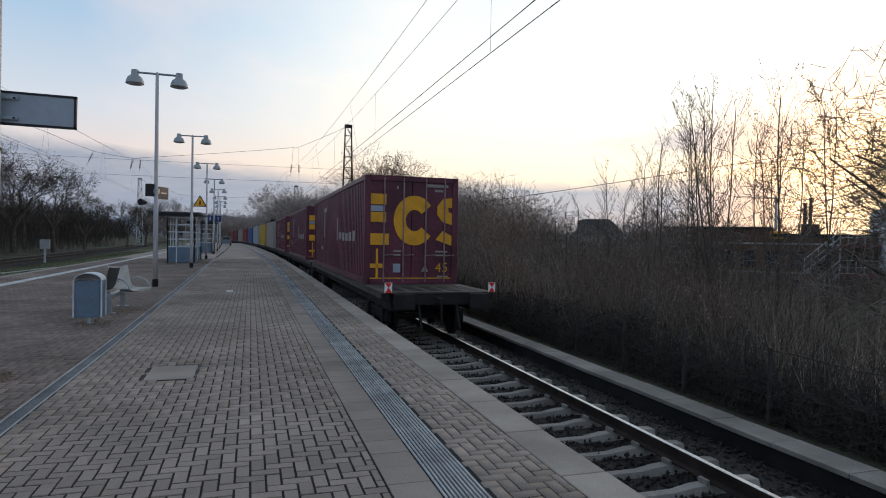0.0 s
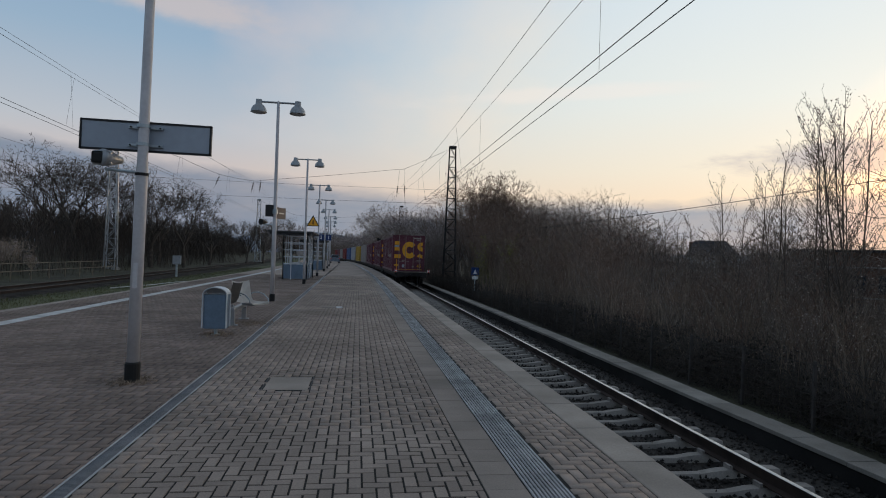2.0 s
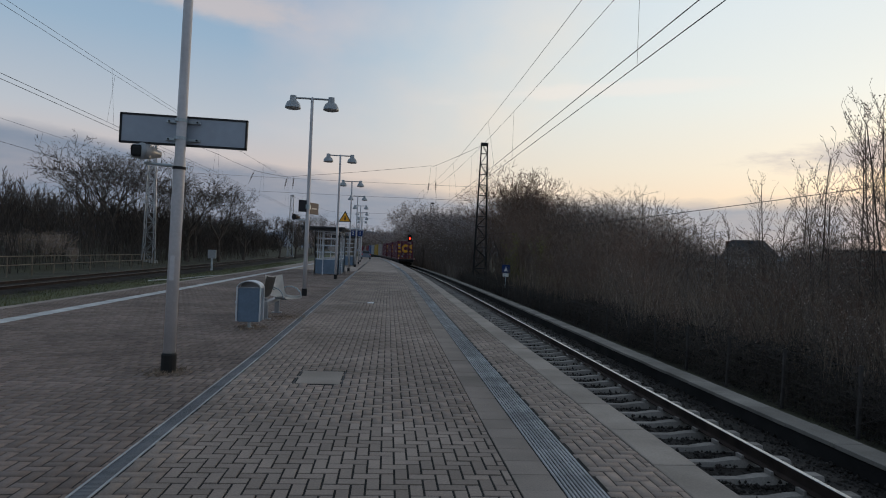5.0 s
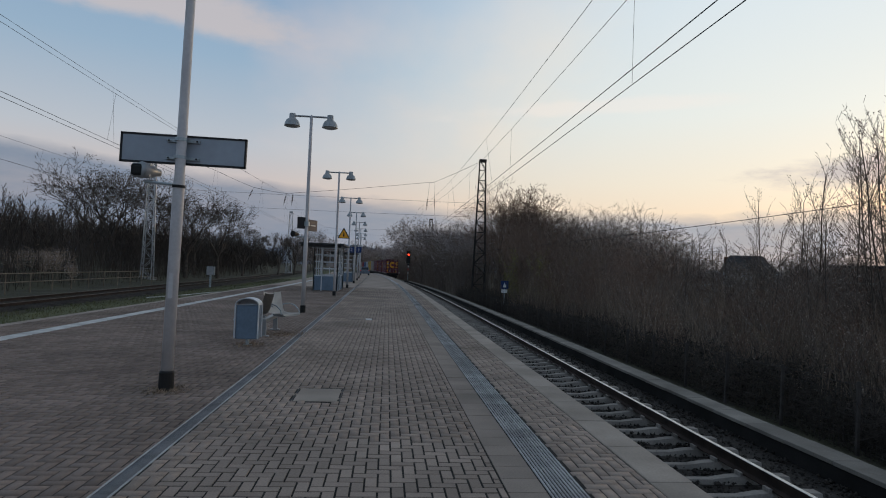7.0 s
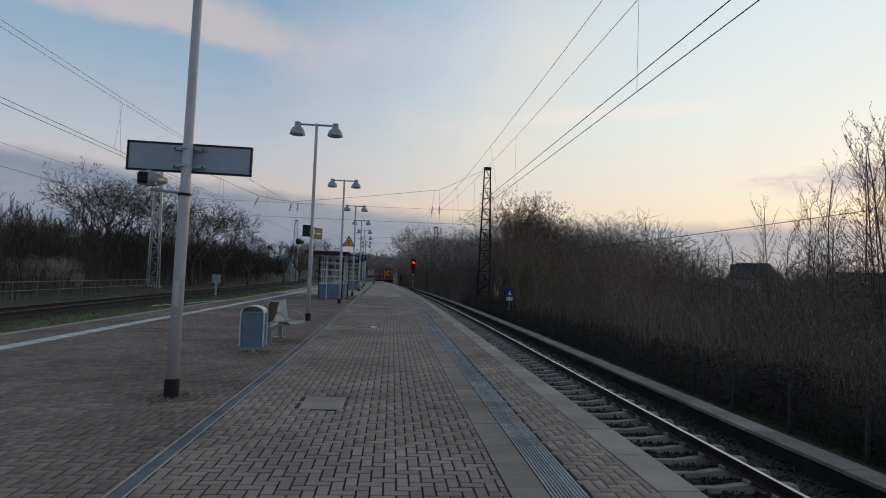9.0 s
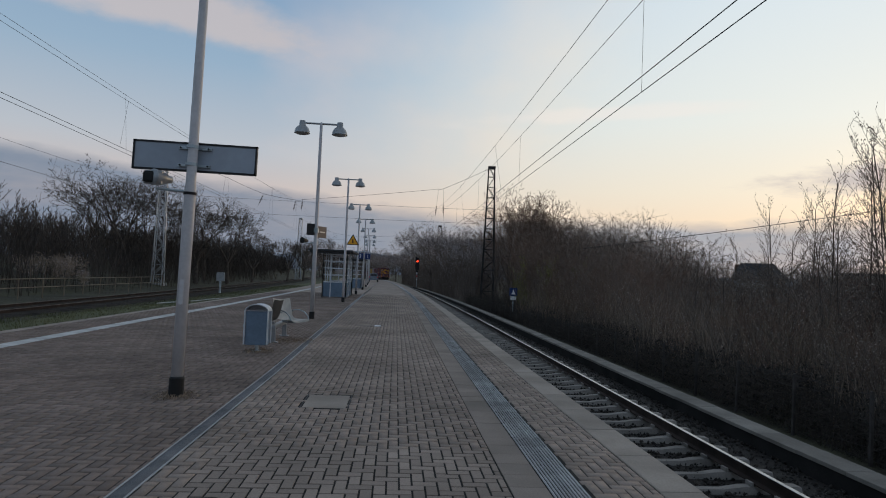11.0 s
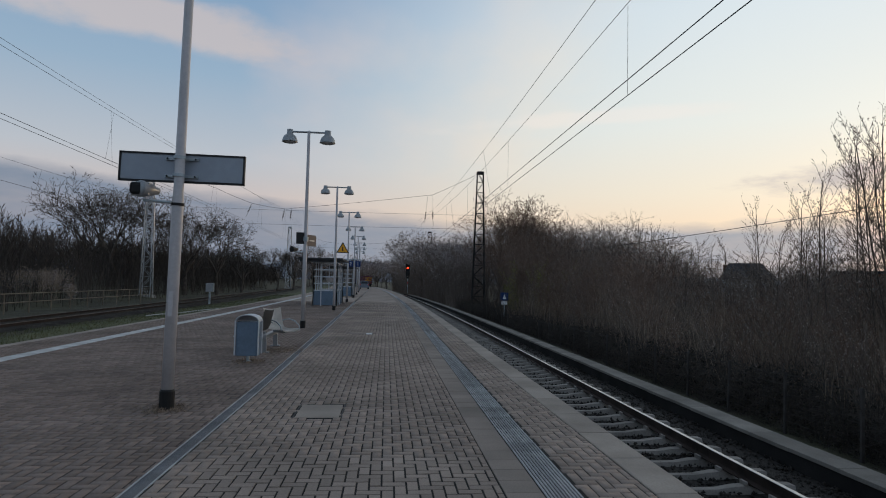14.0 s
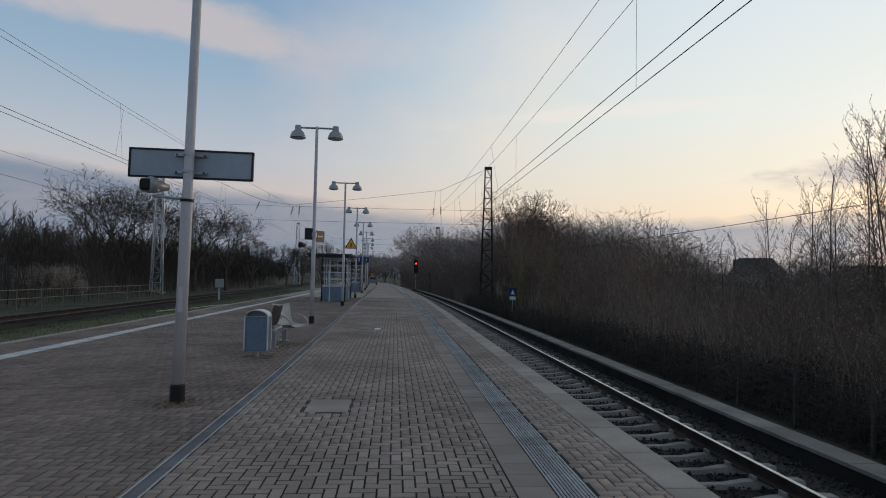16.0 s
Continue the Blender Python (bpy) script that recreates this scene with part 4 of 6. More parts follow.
def litter_bin():
    t = thing("litter_bin", pose(-2.13, 12.42, 0), "blue-grey metal litter bin with a pale arched hood on a post", "litter bin")
    part("post", lathe([(0.035, -0.01), (0.035, 0.2)], 12), M["zinc"], t)
    part("foot_plate", lathe([(0.09, -0.005), (0.09, 0.012)], 12), M["zinc"], t)
    body = bmesh.new()
    ring = []
    for z, k in ((0.13, 0.97), (0.15, 1.0), (0.765, 1.0)):
        r = []
        for i in range(28):
            a = 2 * math.pi * i / 28
            e = 0.3
            x = 0.215 * math.copysign(abs(math.cos(a)) ** e, math.cos(a))
            y = 0.17 * math.copysign(abs(math.sin(a)) ** e, math.sin(a))
            r.append(body.verts.new((x * k, y * k, z)))
        ring.append(r)
    for a, b in zip(ring, ring[1:]):
        for i in range(28):
            body.faces.new((a[i], a[(i + 1) % 28], b[(i + 1) % 28], b[i]))
    body.faces.new(ring[0][::-1])
    body.faces.new(ring[-1])
    part("body", body, M["bluegrey"], t)
    arch = [(0.222 * math.cos(a), 0.775 + 0.135 * math.sin(a)) for a in [math.pi * i / 16 for i in range(17)]]
    shell = arch + [(x * 0.93, 0.775 + (z - 0.775) * 0.87) for x, z in arch[::-1]]
    part("hood", plate(shell, 0.36, Matrix.Translation((0, -0.18, 0))), M["white_metal"], t, "pale curved sheet hood")
    part("inner_plate", plate(arch, 0.012, Matrix.Translation((0, 0.06, 0))), M["lampgrey"], t)
    for yy in (-0.17, 0.17):
        for x in (-0.217, 0.217):
            part("edge_rail", rod((x, yy, 0.14), (x, yy, 0.79), 0.014, seg=8), M["white_metal"], t, "pale tubular rail")
    part("lock", lathe([(0.02, 0), (0.02, 0.03)], 8, pose(-0.25, 0, 0.48, 0, -90, 0)), M["zinc"], t)


litter_bin()


def bench():
    t = thing("bench", pose(-2.12, 0, 0), "bench with one pale and one dark wire-mesh bucket seat", "bench")
    part("beam", box(-0.06, 0.06, 13.8, 15.5, 0.30, 0.38, 0.008), M["lampgrey"], t)
    for y in (13.92, 15.3):
        lg = box(-0.05, 0.05, y - 0.05, y + 0.05, 0.0, 0.30, 0.006)
        box(-0.11, 0.11, y - 0.07, y + 0.07, 0.0, 0.02, 0.004, bm=lg)
        part("leg", lg, M["lampgrey"], t)
    prof = [(-0.17, 0.90), (-0.16, 0.885), (-0.12, 0.72), (-0.07, 0.52), (-0.03, 0.455), (0.06, 0.43), (0.22, 0.425), (0.42, 0.445), (0.47, 0.43), (0.48, 0.40)]
    for dx, y, turn in ((-0.08, 14.2, 168), (0.09, 14.75, -35)):
        bm = bmesh.new()
        n = 8
        g = []
        for x, z in prof:
            row = []
            for i in range(n + 1):
                u = i / n * 2 - 1
                row.append(bm.verts.new((x + 0.03 * u * u, u * 0.27, z + 0.03 * u * u)))
            g.append(row)
        for a, b in zip(g, g[1:]):
            for i in range(n):
                bm.faces.new((a[i], a[i + 1], b[i + 1], b[i]))
        bmesh.ops.solidify(bm, geom=bm.faces[:], thickness=0.014)
        m = pose(dx, y, 0, 0, 0, turn)
        bmesh.ops.transform(bm, matrix=m, verts=bm.verts)
        s = part("seat", bm, M["seat" if turn < 0 else "dark_seat"], t)
        part("support", box(-0.05, 0.32, -0.03, 0.03, 0.37, 0.425, 0.004, m=m), M["lampgrey"], s)
        for e in (-0.29, 0.29):
            p = [(-0.10, 0.60), (-0.02, 0.65), (0.14, 0.67), (0.32, 0.63), (0.44, 0.54), (0.47, 0.44)]
            part("armrest", tube([m @ Vector((q[0], e, q[1])) for q in p], 0.013, 6), M["zinc"], s)


bench()


def shelter(y0, n=4):
    """Glazed waiting shelter with a blue lower panel and pale bars, under a flat dark roof."""
    t = thing("waiting_shelter", pose(bend(y0 + 2), y0, 0), "glazed platform shelter with pale bars, blue-grey panels and flat dark roof", "shelter", "platform shelters")
    x0, x1, L, h = -3.85, -2.45, n * 1.25, 2.62
    rf = box(-4.75, x1 + 0.35, -0.45, L + 0.45, 2.80, 2.90, 0.01)
    part("roof", rf, M["roof_dark"], t)
    part("roof_beam", box(-4.65, x1 + 0.2, -0.3, -0.2, 2.66, 2.80), M["roof_dark"], t)
    part("end_panel", box(x0 + 0.03, x1 - 0.03, -0.02, 0.02, 0.05, 0.90, 0.006), M["bluegrey"], t, "blue-grey sheet panel")
    part("end_panel", box(x0 + 0.03, x1 - 0.03, L - 0.02, L + 0.02, 0.05, 0.90, 0.006), M["bluegrey"], t, "blue-grey sheet panel")
    for y in (0, L):
        for x in (x0, (x0 * 2 + x1) / 3, x1):
            part("mullion", box(x - 0.03, x + 0.03, y - 0.03, y + 0.03, 0, h), M["white_metal"], t)
        for z in (0.94, 1.36, 1.78, 2.2, 2.6):
            part("bar", box(x0, x1, y - 0.035, y + 0.035, z - 0.03, z + 0.03), M["white_metal"], t)
    for i in range(n + 1):
        y = i * 1.25
        part("mullion", box(x1 - 0.03, x1 + 0.03, y - 0.03, y + 0.03, 0, 2.8), M["white_metal"], t)
        part("mullion", box(x0 - 0.03, x0 + 0.03, y - 0.03, y + 0.03, 0, 2.8), M["white_metal"], t)
    for i in range(n):
        y = i * 1.25
        if i % 2 == 0:
            part("side_panel", box(x1 - 0.02, x1 + 0.02, y + 0.04, y + 1.21, 0.05, 0.9), M["bluegrey"], t, "blue-grey sheet panel")
            for z in (0.94, 1.36, 1.78, 2.2, 2.6):
                part("bar", box(x1 - 0.03, x1 + 0.03, y, y + 1.25, z - 0.025, z + 0.025), M["white_metal"], t)
    part("inner_bench", box(x0 + 0.15, x0 + 0.5, 0.4, L - 0.4, 0.42, 0.47), M["dark"], t)
    part("notice", box(x0 + 0.8, x0 + 1.15, -0.05, -0.035, 1.45, 1.72), M["beige"], t)


shelter(38.0)
shelter(60.5)


def warning_sign():
    t = thing("warning_sign", pose(LAMP_X + bend(33.0), 33.0, 0), "yellow triangular warning sign with a black border", "sign")
    z = 3.02
    part("border", plate([(0.05, z), (0.71, z), (0.38, z + 0.58)], 0.02, Matrix.Translation((0, -0.1, 0))), M["black"], t)
    part("face", plate([(0.12, z + 0.04), (0.64, z + 0.04), (0.38, z + 0.49)], 0.01, Matrix.Translation((0, -0.112, 0))), M["orange"], t)
    part("symbol", plate([(0.34, z + 0.1), (0.42, z + 0.1), (0.40, z + 0.32), (0.36, z + 0.32)], 0.004, Matrix.Translation((0, -0.118, 0))), M["black"], t)
    part("bracket", rod((0, -0.06, z + 0.15), (0.38, -0.07, z + 0.15), 0.02), M["zinc"], t)


warning_sign()


def number_signs():
    y = 57.3
    x = LAMP_X + bend(y)
    for dx, txt, rz in ((-0.62, "2", 0), (0.05, "1", 0)):
        t = thing("platform_number_sign", pose(x + dx + 0.3, y - 0.12, 0, 0, 0, rz), "blue square platform number sign hung from a lamp post", "sign")
        part("board", box(-0.24, 0.24, -0.03, 0.03, 2.82, 3.35, 0.01), M["signblue"], t)
        letters(txt, 0.42, M["white"], "number", t, pose(0, -0.034, 3.08, 90, 0, 0))
        part("hanger", rod((0, 0, 3.35), (0, 0.0, 3.5), 0.02), M["zinc"], t)
    part_arm = thing("sign_arm", pose(x, y - 0.12, 0), "steel arm holding the number signs", "bracket")
    part("arm", rod((-0.65, 0, 3.5), (0.65, 0, 3.5), 0.025), M["zinc"], part_arm)


number_signs()


def car():
    """A small silver-blue van parked at the far end of the platform."""
    y = 112
    t = thing("car", pose(-3.5, y, 0, 0, 0, 3), "silver-blue car parked at the far platform end", "car")
    prof = [(-0.82, 0.28), (-0.86, 0.7), (-0.78, 0.98), (-0.62, 1.42), (-0.5, 1.5), (0.5, 1.5), (0.62, 1.42), (0.78, 0.98), (0.86, 0.7), (0.82, 0.28)]
    part("body", plate(prof, 4.1), M["carpaint"], t)
    part("rear_window", plate([(-0.62, 1.0), (0.62, 1.0), (0.52, 1.38), (-0.52, 1.38)], 0.02, Matrix.Translation((0, -0.015, 0))), M["pane"], t)
    part("bumper", box(-0.84, 0.84, -0.1, 0.05, 0.3, 0.55, 0.03), M["carpaint"], t)
    for s in (-1, 1):
        part("tail_light", box(s * 0.72 - 0.08, s * 0.72 + 0.08, -0.02, 0.02, 0.72, 0.92), M["red_plate"], t)
        for yy in (0.75, 3.3):
            part("wheel", lathe([(0.30, -0.1), (0.32, -0.08), (0.32, 0.08), (0.30, 0.1)], 16, Matrix.Translation((s * 0.74, yy, 0.32)) @ Matrix.Rotation(radians(90), 4, "Y")), M["rubber"], t)


car()

# ---- masts, wires, signals ----


def lattice(name, x, y, z0, z1, w0, w1, material, label, bays):
    t = thing(name, pose(x, y, 0), label, "mast", "overhead line masts")
    def half(z):
        return (w0 + (w1 - w0) * (z - z0) / (z1 - z0)) / 2
    for sx, sy in ((-1, -1), (1, -1), (1, 1), (-1, 1)):
        part("leg", rod((sx * half(z0), sy * half(z0) * 0.6, z0), (sx * half(z1), sy * half(z1) * 0.6, z1), 0.065, 0.05, 4), material, t)
    zs = [z0 + (z1 - z0) * (1 - (1 - i / bays) ** 1.0) for i in range(bays + 1)]
    for i, (a, b) in enumerate(zip(zs, zs[1:])):
        ha, hb = half(a), half(b)
        f = 1 if i % 2 else -1
        for sy in (-0.6, 0.6):
            part("brace", rod((-f * ha, sy * ha, a), (f * hb, sy * hb, b), 0.03, seg=4), material, t)
            part("brace", rod((-hb, sy * hb, b), (hb, sy * hb, b), 0.025, seg=4), material, t)
        for sx in (-1, 1):
            part("brace", rod((sx * ha, -f * 0.6 * ha, a), (sx * hb, f * 0.6 * hb, b), 0.03, seg=4), material, t)
    part("footing", box(-w0 * 0.7, w0 * 0.7, -w0 * 0.6, w0 * 0.6, z0 - 0.6, z0 + 0.15, 0.03), M["concrete"], t)
    part("cap", box(-w1 * 0.6, w1 * 0.6, -w1 * 0.5, w1 * 0.5, z1 - 0.25, z1 + 0.02), material, t)
    return t


MAST_R = (10.3, 65.0, 13.45)
MAST_L = (-22.6, 62.0, 13.0)
lattice("catenary_mast", 10.2, 65.0, -1.0, 13.45, 1.35, 0.62, M["mast"], "tall dark riveted lattice mast beside the thicket", 13)
lattice("catenary_mast", -22.6, 62.0, -0.4, 13.0, 1.0, 0.5, M["mast_pale"], "galvanised lattice mast behind the far track", 14)
lattice("catenary_mast", -19.5, 128.0, -0.4, 12.2, 1.1, 0.6, M["mast_pale"], "galvanised lattice mast among bare trees", 12)
lattice("catenary_mast", 9.2, 128.0, -1.0, 12.0, 1.3, 0.6, M["mast"], "dark lattice mast among pale blossoming trees", 12)


def hang(a, b, sag, n=16):
    a, b = Vector(a), Vector(b)
    return [a.lerp(b, i / n) - Vector((0, 0, sag * 4 * (i / n) * (1 - i / n))) for i in range(n + 1)]


def wire_thing(name, label, runs, material="wire"):
    t = thing(name, None, label, "wire")
    for pn, pts, r in runs:
        part(pn, tube(pts, r), M[material], t)
    return t


def catenary(x_c, z_c, x_m, z_m, z_mast, y_low, y0, y1, dy, first, label, r=0.008, shift=bend):
    """Contact wire, and a messenger that rises from z_m at y_low to z_mast at the masts."""
    span = 64 - y_low
    def mz(y):
        u = (y - y_low + span) % (2 * span) - span
        return z_m + (z_mast - z_m) * (u / span) ** 2
    runs = [("contact_wire", [Vector((x_c + shift(y), y, z_c)) for y in steps(y0, y1, 6, 10)], r),
            ("messenger_wire", [Vector((x_m + shift(y), y, mz(y))) for y in steps(y0, y1, 3, 5)], r * 0.75)]
    y = first
    while y < 120:
        runs.append(("dropper", [Vector((x_m + shift(y), y, mz(y))), Vector((x_c + shift(y), y, z_c))], r * 0.45))
        y += dy
    return wire_thing("overhead_line", label, runs)


catenary(4.6, 4.93, 4.6, 6.56, 7.9, 17, -8, 300, 10.7, 10.5, "overhead contact line over the near track")
catenary(4.28, 4.93, 4.0, 6.56, 7.9, 17, -8, 300, 12.3, 23.0, "overhead contact line over the near track")
catenary(-9.4, 5.66, -9.2, 7.25, 8.5, 14, -8, 260, 13.0, 22.5, "overhead contact line over the grassy strip")
catenary(-9.6, 5.60, -9.75, 7.75, 8.5, 14, -8, 260, 14.0, 23.5, "overhead contact line over the grassy strip")
catenary(-13.8, 5.2, -13.6, 6.0, 8.2, 20, -8, 260, 15.0, 28.0, "overhead contact line over the rusty track", shift=left_shift)


def head_span(y, top, low_z, hangers, label):
    """Cross wires between two masts: a carrying wire bent where it bears, two level ones, hangers with insulators."""
    pts = [Vector((x, y, z)) for x, z in top]
    carry = [p for a, b in zip(pts, pts[1:]) for p in hang(a, b, 0.06, 4)]
    ends = pts[0], pts[-1]
    runs = [("span_wire", carry, 0.016)]
    for z in low_z:
        runs.append(("cross_wire", hang((ends[0].x, y, z), (ends[1].x, y, z), 0.08, 6), 0.011))
    t = wire_thing("cross_span", label, runs)
    for x, z, dx, dz, f in hangers:
        p, q = Vector((x, y, z)), Vector((x + dx, y, z - dz))
        part("hanger", rod(p, q, 0.01, seg=5), M["wire"], t)
        d = (q - p).normalized()
        bm = bmesh.new()
        for j in range(5):
            o = p + d * (dz * f + j * 0.16)
            rod(o, o + d * 0.09, 0.085, 0.05, 8, bm=bm)
        part("insulator", bm, M["insul"], t)


head_span(64.0, [(10.2, 13.27), (5.07, 10.69), (4.54, 10.62), (-9.4, 8.81), (-10.08, 8.73), (-13.37, 9.2), (-17.0, 10.64), (-22.6, 12.8)], (8.66, 7.2),
          [(5.07, 10.69, 0.05, 2.9, 0.62), (4.54, 10.62, -0.25, 2.9, 0.62), (-9.4, 8.81, -0.12, 1.3, 0.2), (-10.08, 8.73, -0.25, 1.3, 0.2), (-13.37, 9.2, -0.55, 1.4, 0.2)],
          "cross-span wires with brown insulators between two lattice masts")
head_span(128.0, [(9.2, 11.8), (2.0, 9.6), (-7.5, 8.9), (-12.5, 9.4), (-19.5, 12.0)], (8.2, 6.7), [(2.0, 9.6, 0, 1.6, 0.3), (-7.5, 8.9, -0.2, 1.4, 0.3)],
          "cross-span wires with brown insulators between two lattice masts")
wire_thing("telephone_cable", "thin cable crossing above the thicket", [("cable", hang((9.9, 64.5, 3.6), (42, 4, 9.6), 0.6, 14), 0.02)])


def signal():
    y = 128
    t = thing("railway_signal", pose(4.8, y, 0), "colour-light railway signal showing red on a banded post", "signal")
    bm = rod((0, 0, -0.9), (0, 0, 2.6), 0.07)
    part("post", bm, M["zinc"], t)
    for i in range(3):
        part("band", lathe([(0.09, 0.4 + i * 0.7), (0.09, 0.75 + i * 0.7)], 10), M["red_plate" if i % 2 else "white"], t)
    part("head", box(-0.42, 0.42, -0.12, 0.1, 2.55, 5.2, 0.05), M["black"], t)
    part("red_lamp", lathe([(0.17, 0), (0.15, 0.05), (0.02, 0.06)], 14, pose(0, -0.12, 4.35, 90, 0, 0)), M["red_glow"], t)
    for dx, dz in ((-0.18, 3.65), (0.18, 3.65), (0, 3.1)):
        part("dark_lens", lathe([(0.11, 0), (0.10, 0.04)], 12, pose(dx, -0.12, dz, 90, 0, 0)), M["pane"], t)
    part("sign_plate", box(-0.25, 0.25, -0.1, -0.08, 2.1, 2.5), M["black"], t)


signal()


def blue_board():
    t = thing("blue_sign", pose(9.05, 44.5, 0.35), "small round-cornered blue sign on a low post", "sign")
    part("post", rod((0, 0, -1.7), (0, 0, 0.5), 0.03), M["zinc"], t)
    part("board", box(-0.29, 0.29, -0.04, -0.01, 0.0, 0.58, 0.02), M["signblue"], t)
    part("symbol", plate([(-0.14, 0.1), (0.14, 0.1), (0, 0.46)], 0.006, Matrix.Translation((0, -0.048, 0))), M["white"], t)
    part("lower_board", box(-0.22, 0.22, -0.04, -0.01, -0.3, -0.05, 0.01), M["white"], t)


blue_board()


def equipment_box():
    t = thing("lineside_box", pose(-13.3, 50.0, 0), "grey lineside equipment box on a post", "equipment box")
    part("post", box(-0.06, 0.06, -0.06, 0.06, -0.5, 0.6), M["zinc"], t)
    part("box", box(-0.3, 0.3, -0.13, 0.13, 0.45, 1.12, 0.02), M["lampgrey"], t)


equipment_box()


def tubing():
    p = [Vector((-11.35 + 0.2 * i + 0.1 * math.sin(i * 0.9), 32 + i * 1.15, -0.375 + 0.012 * math.sin(i * 1.3))) for i in range(13)]
    wire_thing("white_cable", "loose white cable lying along the grass strip", [("cable", p, 0.03)], "paint")


tubing()

# ---- fences ----


def mesh_fence():
    t = thing("wire_fence", None, "rusty wire-mesh fence on grey posts before the thicket", "fence")
    x = 8.5
    y0, y1 = 2.0, 62.0
    pm = mesh_of(box(-0.026, 0.026, -0.026, 0.026, -1.5, 0, 0.006), "post")
    y = y0
    tops = {}
    while y < y1:
        z = -0.05 - 0.012 * max(0, y - 10)
        z = max(z, -0.35)
        put("post", pm, M["fence_wire"], t, m=pose(x + bend(y), y, z + 0.02, random.uniform(-1.5, 1.5), random.uniform(-1.5, 1.5), 0))
        y += 2.0
    def top(y):
        return max(-0.05 - 0.012 * max(0, y - 10), -0.35) - 0.03
    ys = [y0 + 0.5 * i for i in range(int((y1 - y0) / 0.5))]
    for k in range(8):
        pts = [Vector((x - 0.04 + bend(y), y, top(y) - 0.18 * k - 0.02 * math.sin(y * 3.1 + k))) for y in ys]
        part("wire", tube(pts, 0.004 if k else 0.008, 3), M["fence_wire"], t)
    n = int(40 / 0.12)
    yy = y0 + np.arange(n) * 0.12
    tz = np.array([top(v) for v in yy])
    V, F = tubes_np(np.stack([np.full(n, x - 0.04), yy, tz], 1), np.stack([np.full(n, x - 0.04), yy, tz - 1.3], 1), np.full(n, 0.0025), np.full(n, 0.0025))
    tagged(put("strand_mesh", mesh_np("strand_mesh", V, F), M["fence_wire"], t), kind="stuff")


def rail_fence():
    t = thing("tube_railing", None, "rusty tubular railing behind the far track", "railing")
    x = -18.6
    for k, z in enumerate((0.52, 0.06)):
        part("rail", tube([(x - 0.02 * (22 + i * 2.3) + 0.4, 22 + i * 2.3, z) for i in range(15)], 0.03, 6), M["railing"], t)
    for i in range(15):
        y = 22 + i * 2.3
        part("post", rod((x - 0.02 * y + 0.4, y, -0.75), (x - 0.02 * y + 0.4, y, 0.54), 0.035, seg=6), M["railing"], t)


def tubes_np(A, B, ra, rb, sides=3):
    """Thin tapered prisms from points A to points B."""
    D = B - A
    L = np.linalg.norm(D, axis=1, keepdims=True) + 1e-9
    D = D / L
    ref = np.where(np.abs(D[:, 2:3]) < 0.9, np.array([[0, 0, 1.0]]), np.array([[1.0, 0, 0]]))
    U = np.cross(D, ref)
    U /= np.linalg.norm(U, axis=1, keepdims=True) + 1e-9
    W = np.cross(D, U)
    n = len(A)
    V = np.zeros((n, 2 * sides, 3))
    for k in range(sides):
        a = 2 * math.pi * k / sides
        o = U * math.cos(a) + W * math.sin(a)
        V[:, k] = A + o * ra[:, None]
        V[:, k + sides] = B + o * rb[:, None]
    Q = np.array([(k, (k + 1) % sides, (k + 1) % sides + sides, k + sides) for k in range(sides)])
    F = (Q[None] + (np.arange(n) * 2 * sides)[:, None, None]).reshape(-1, 4)
    return V.reshape(-1, 3), F


mesh_fence()
rail_fence()

# ---- buildings behind the thicket ----


def house():
    t = thing("house", pose(48.8, 79, -0.1, 0, 0, -28), "pale house with a dark hipped tile roof behind bare trees", "house")
    part("wall", box(-3.0, 3.0, -2.9, 2.9, -2.4, 2.88), M["render_pale"], t)
    bm = bmesh.new()
    a = [bm.verts.new(p) for p in ((-3.5, -3.4, 2.85), (3.5, -3.4, 2.85), (3.5, 3.4, 2.85), (-3.5, 3.4, 2.85))]
    b = [bm.verts.new(p) for p in ((-2.2, 0, 5.1), (1.7, 0, 5.1))]
    for f in ((a[0], a[1], b[1], b[0]), (a[1], a[2], b[1]), (a[2], a[3], b[0], b[1]), (a[3], a[0], b[0]), (a[3], a[2], a[1], a[0])):
        bm.faces.new(f)
    roof = part("roof", bm, M["roof_tile"], t)
    part("chimney", box(-2.9, -2.3, 0.4, 1.0, 3.2, 4.9, 0.03), M["brick"], roof)
    for x in (-2.1, 0, 2.1):
        w = part("window", box(x - 0.5, x + 0.5, -2.96, -2.88, 0.6, 1.9), M["white"], t)
        part("pane", box(x - 0.42, x + 0.42, -3.0, -2.95, 0.68, 1.82), M["pane"], w)


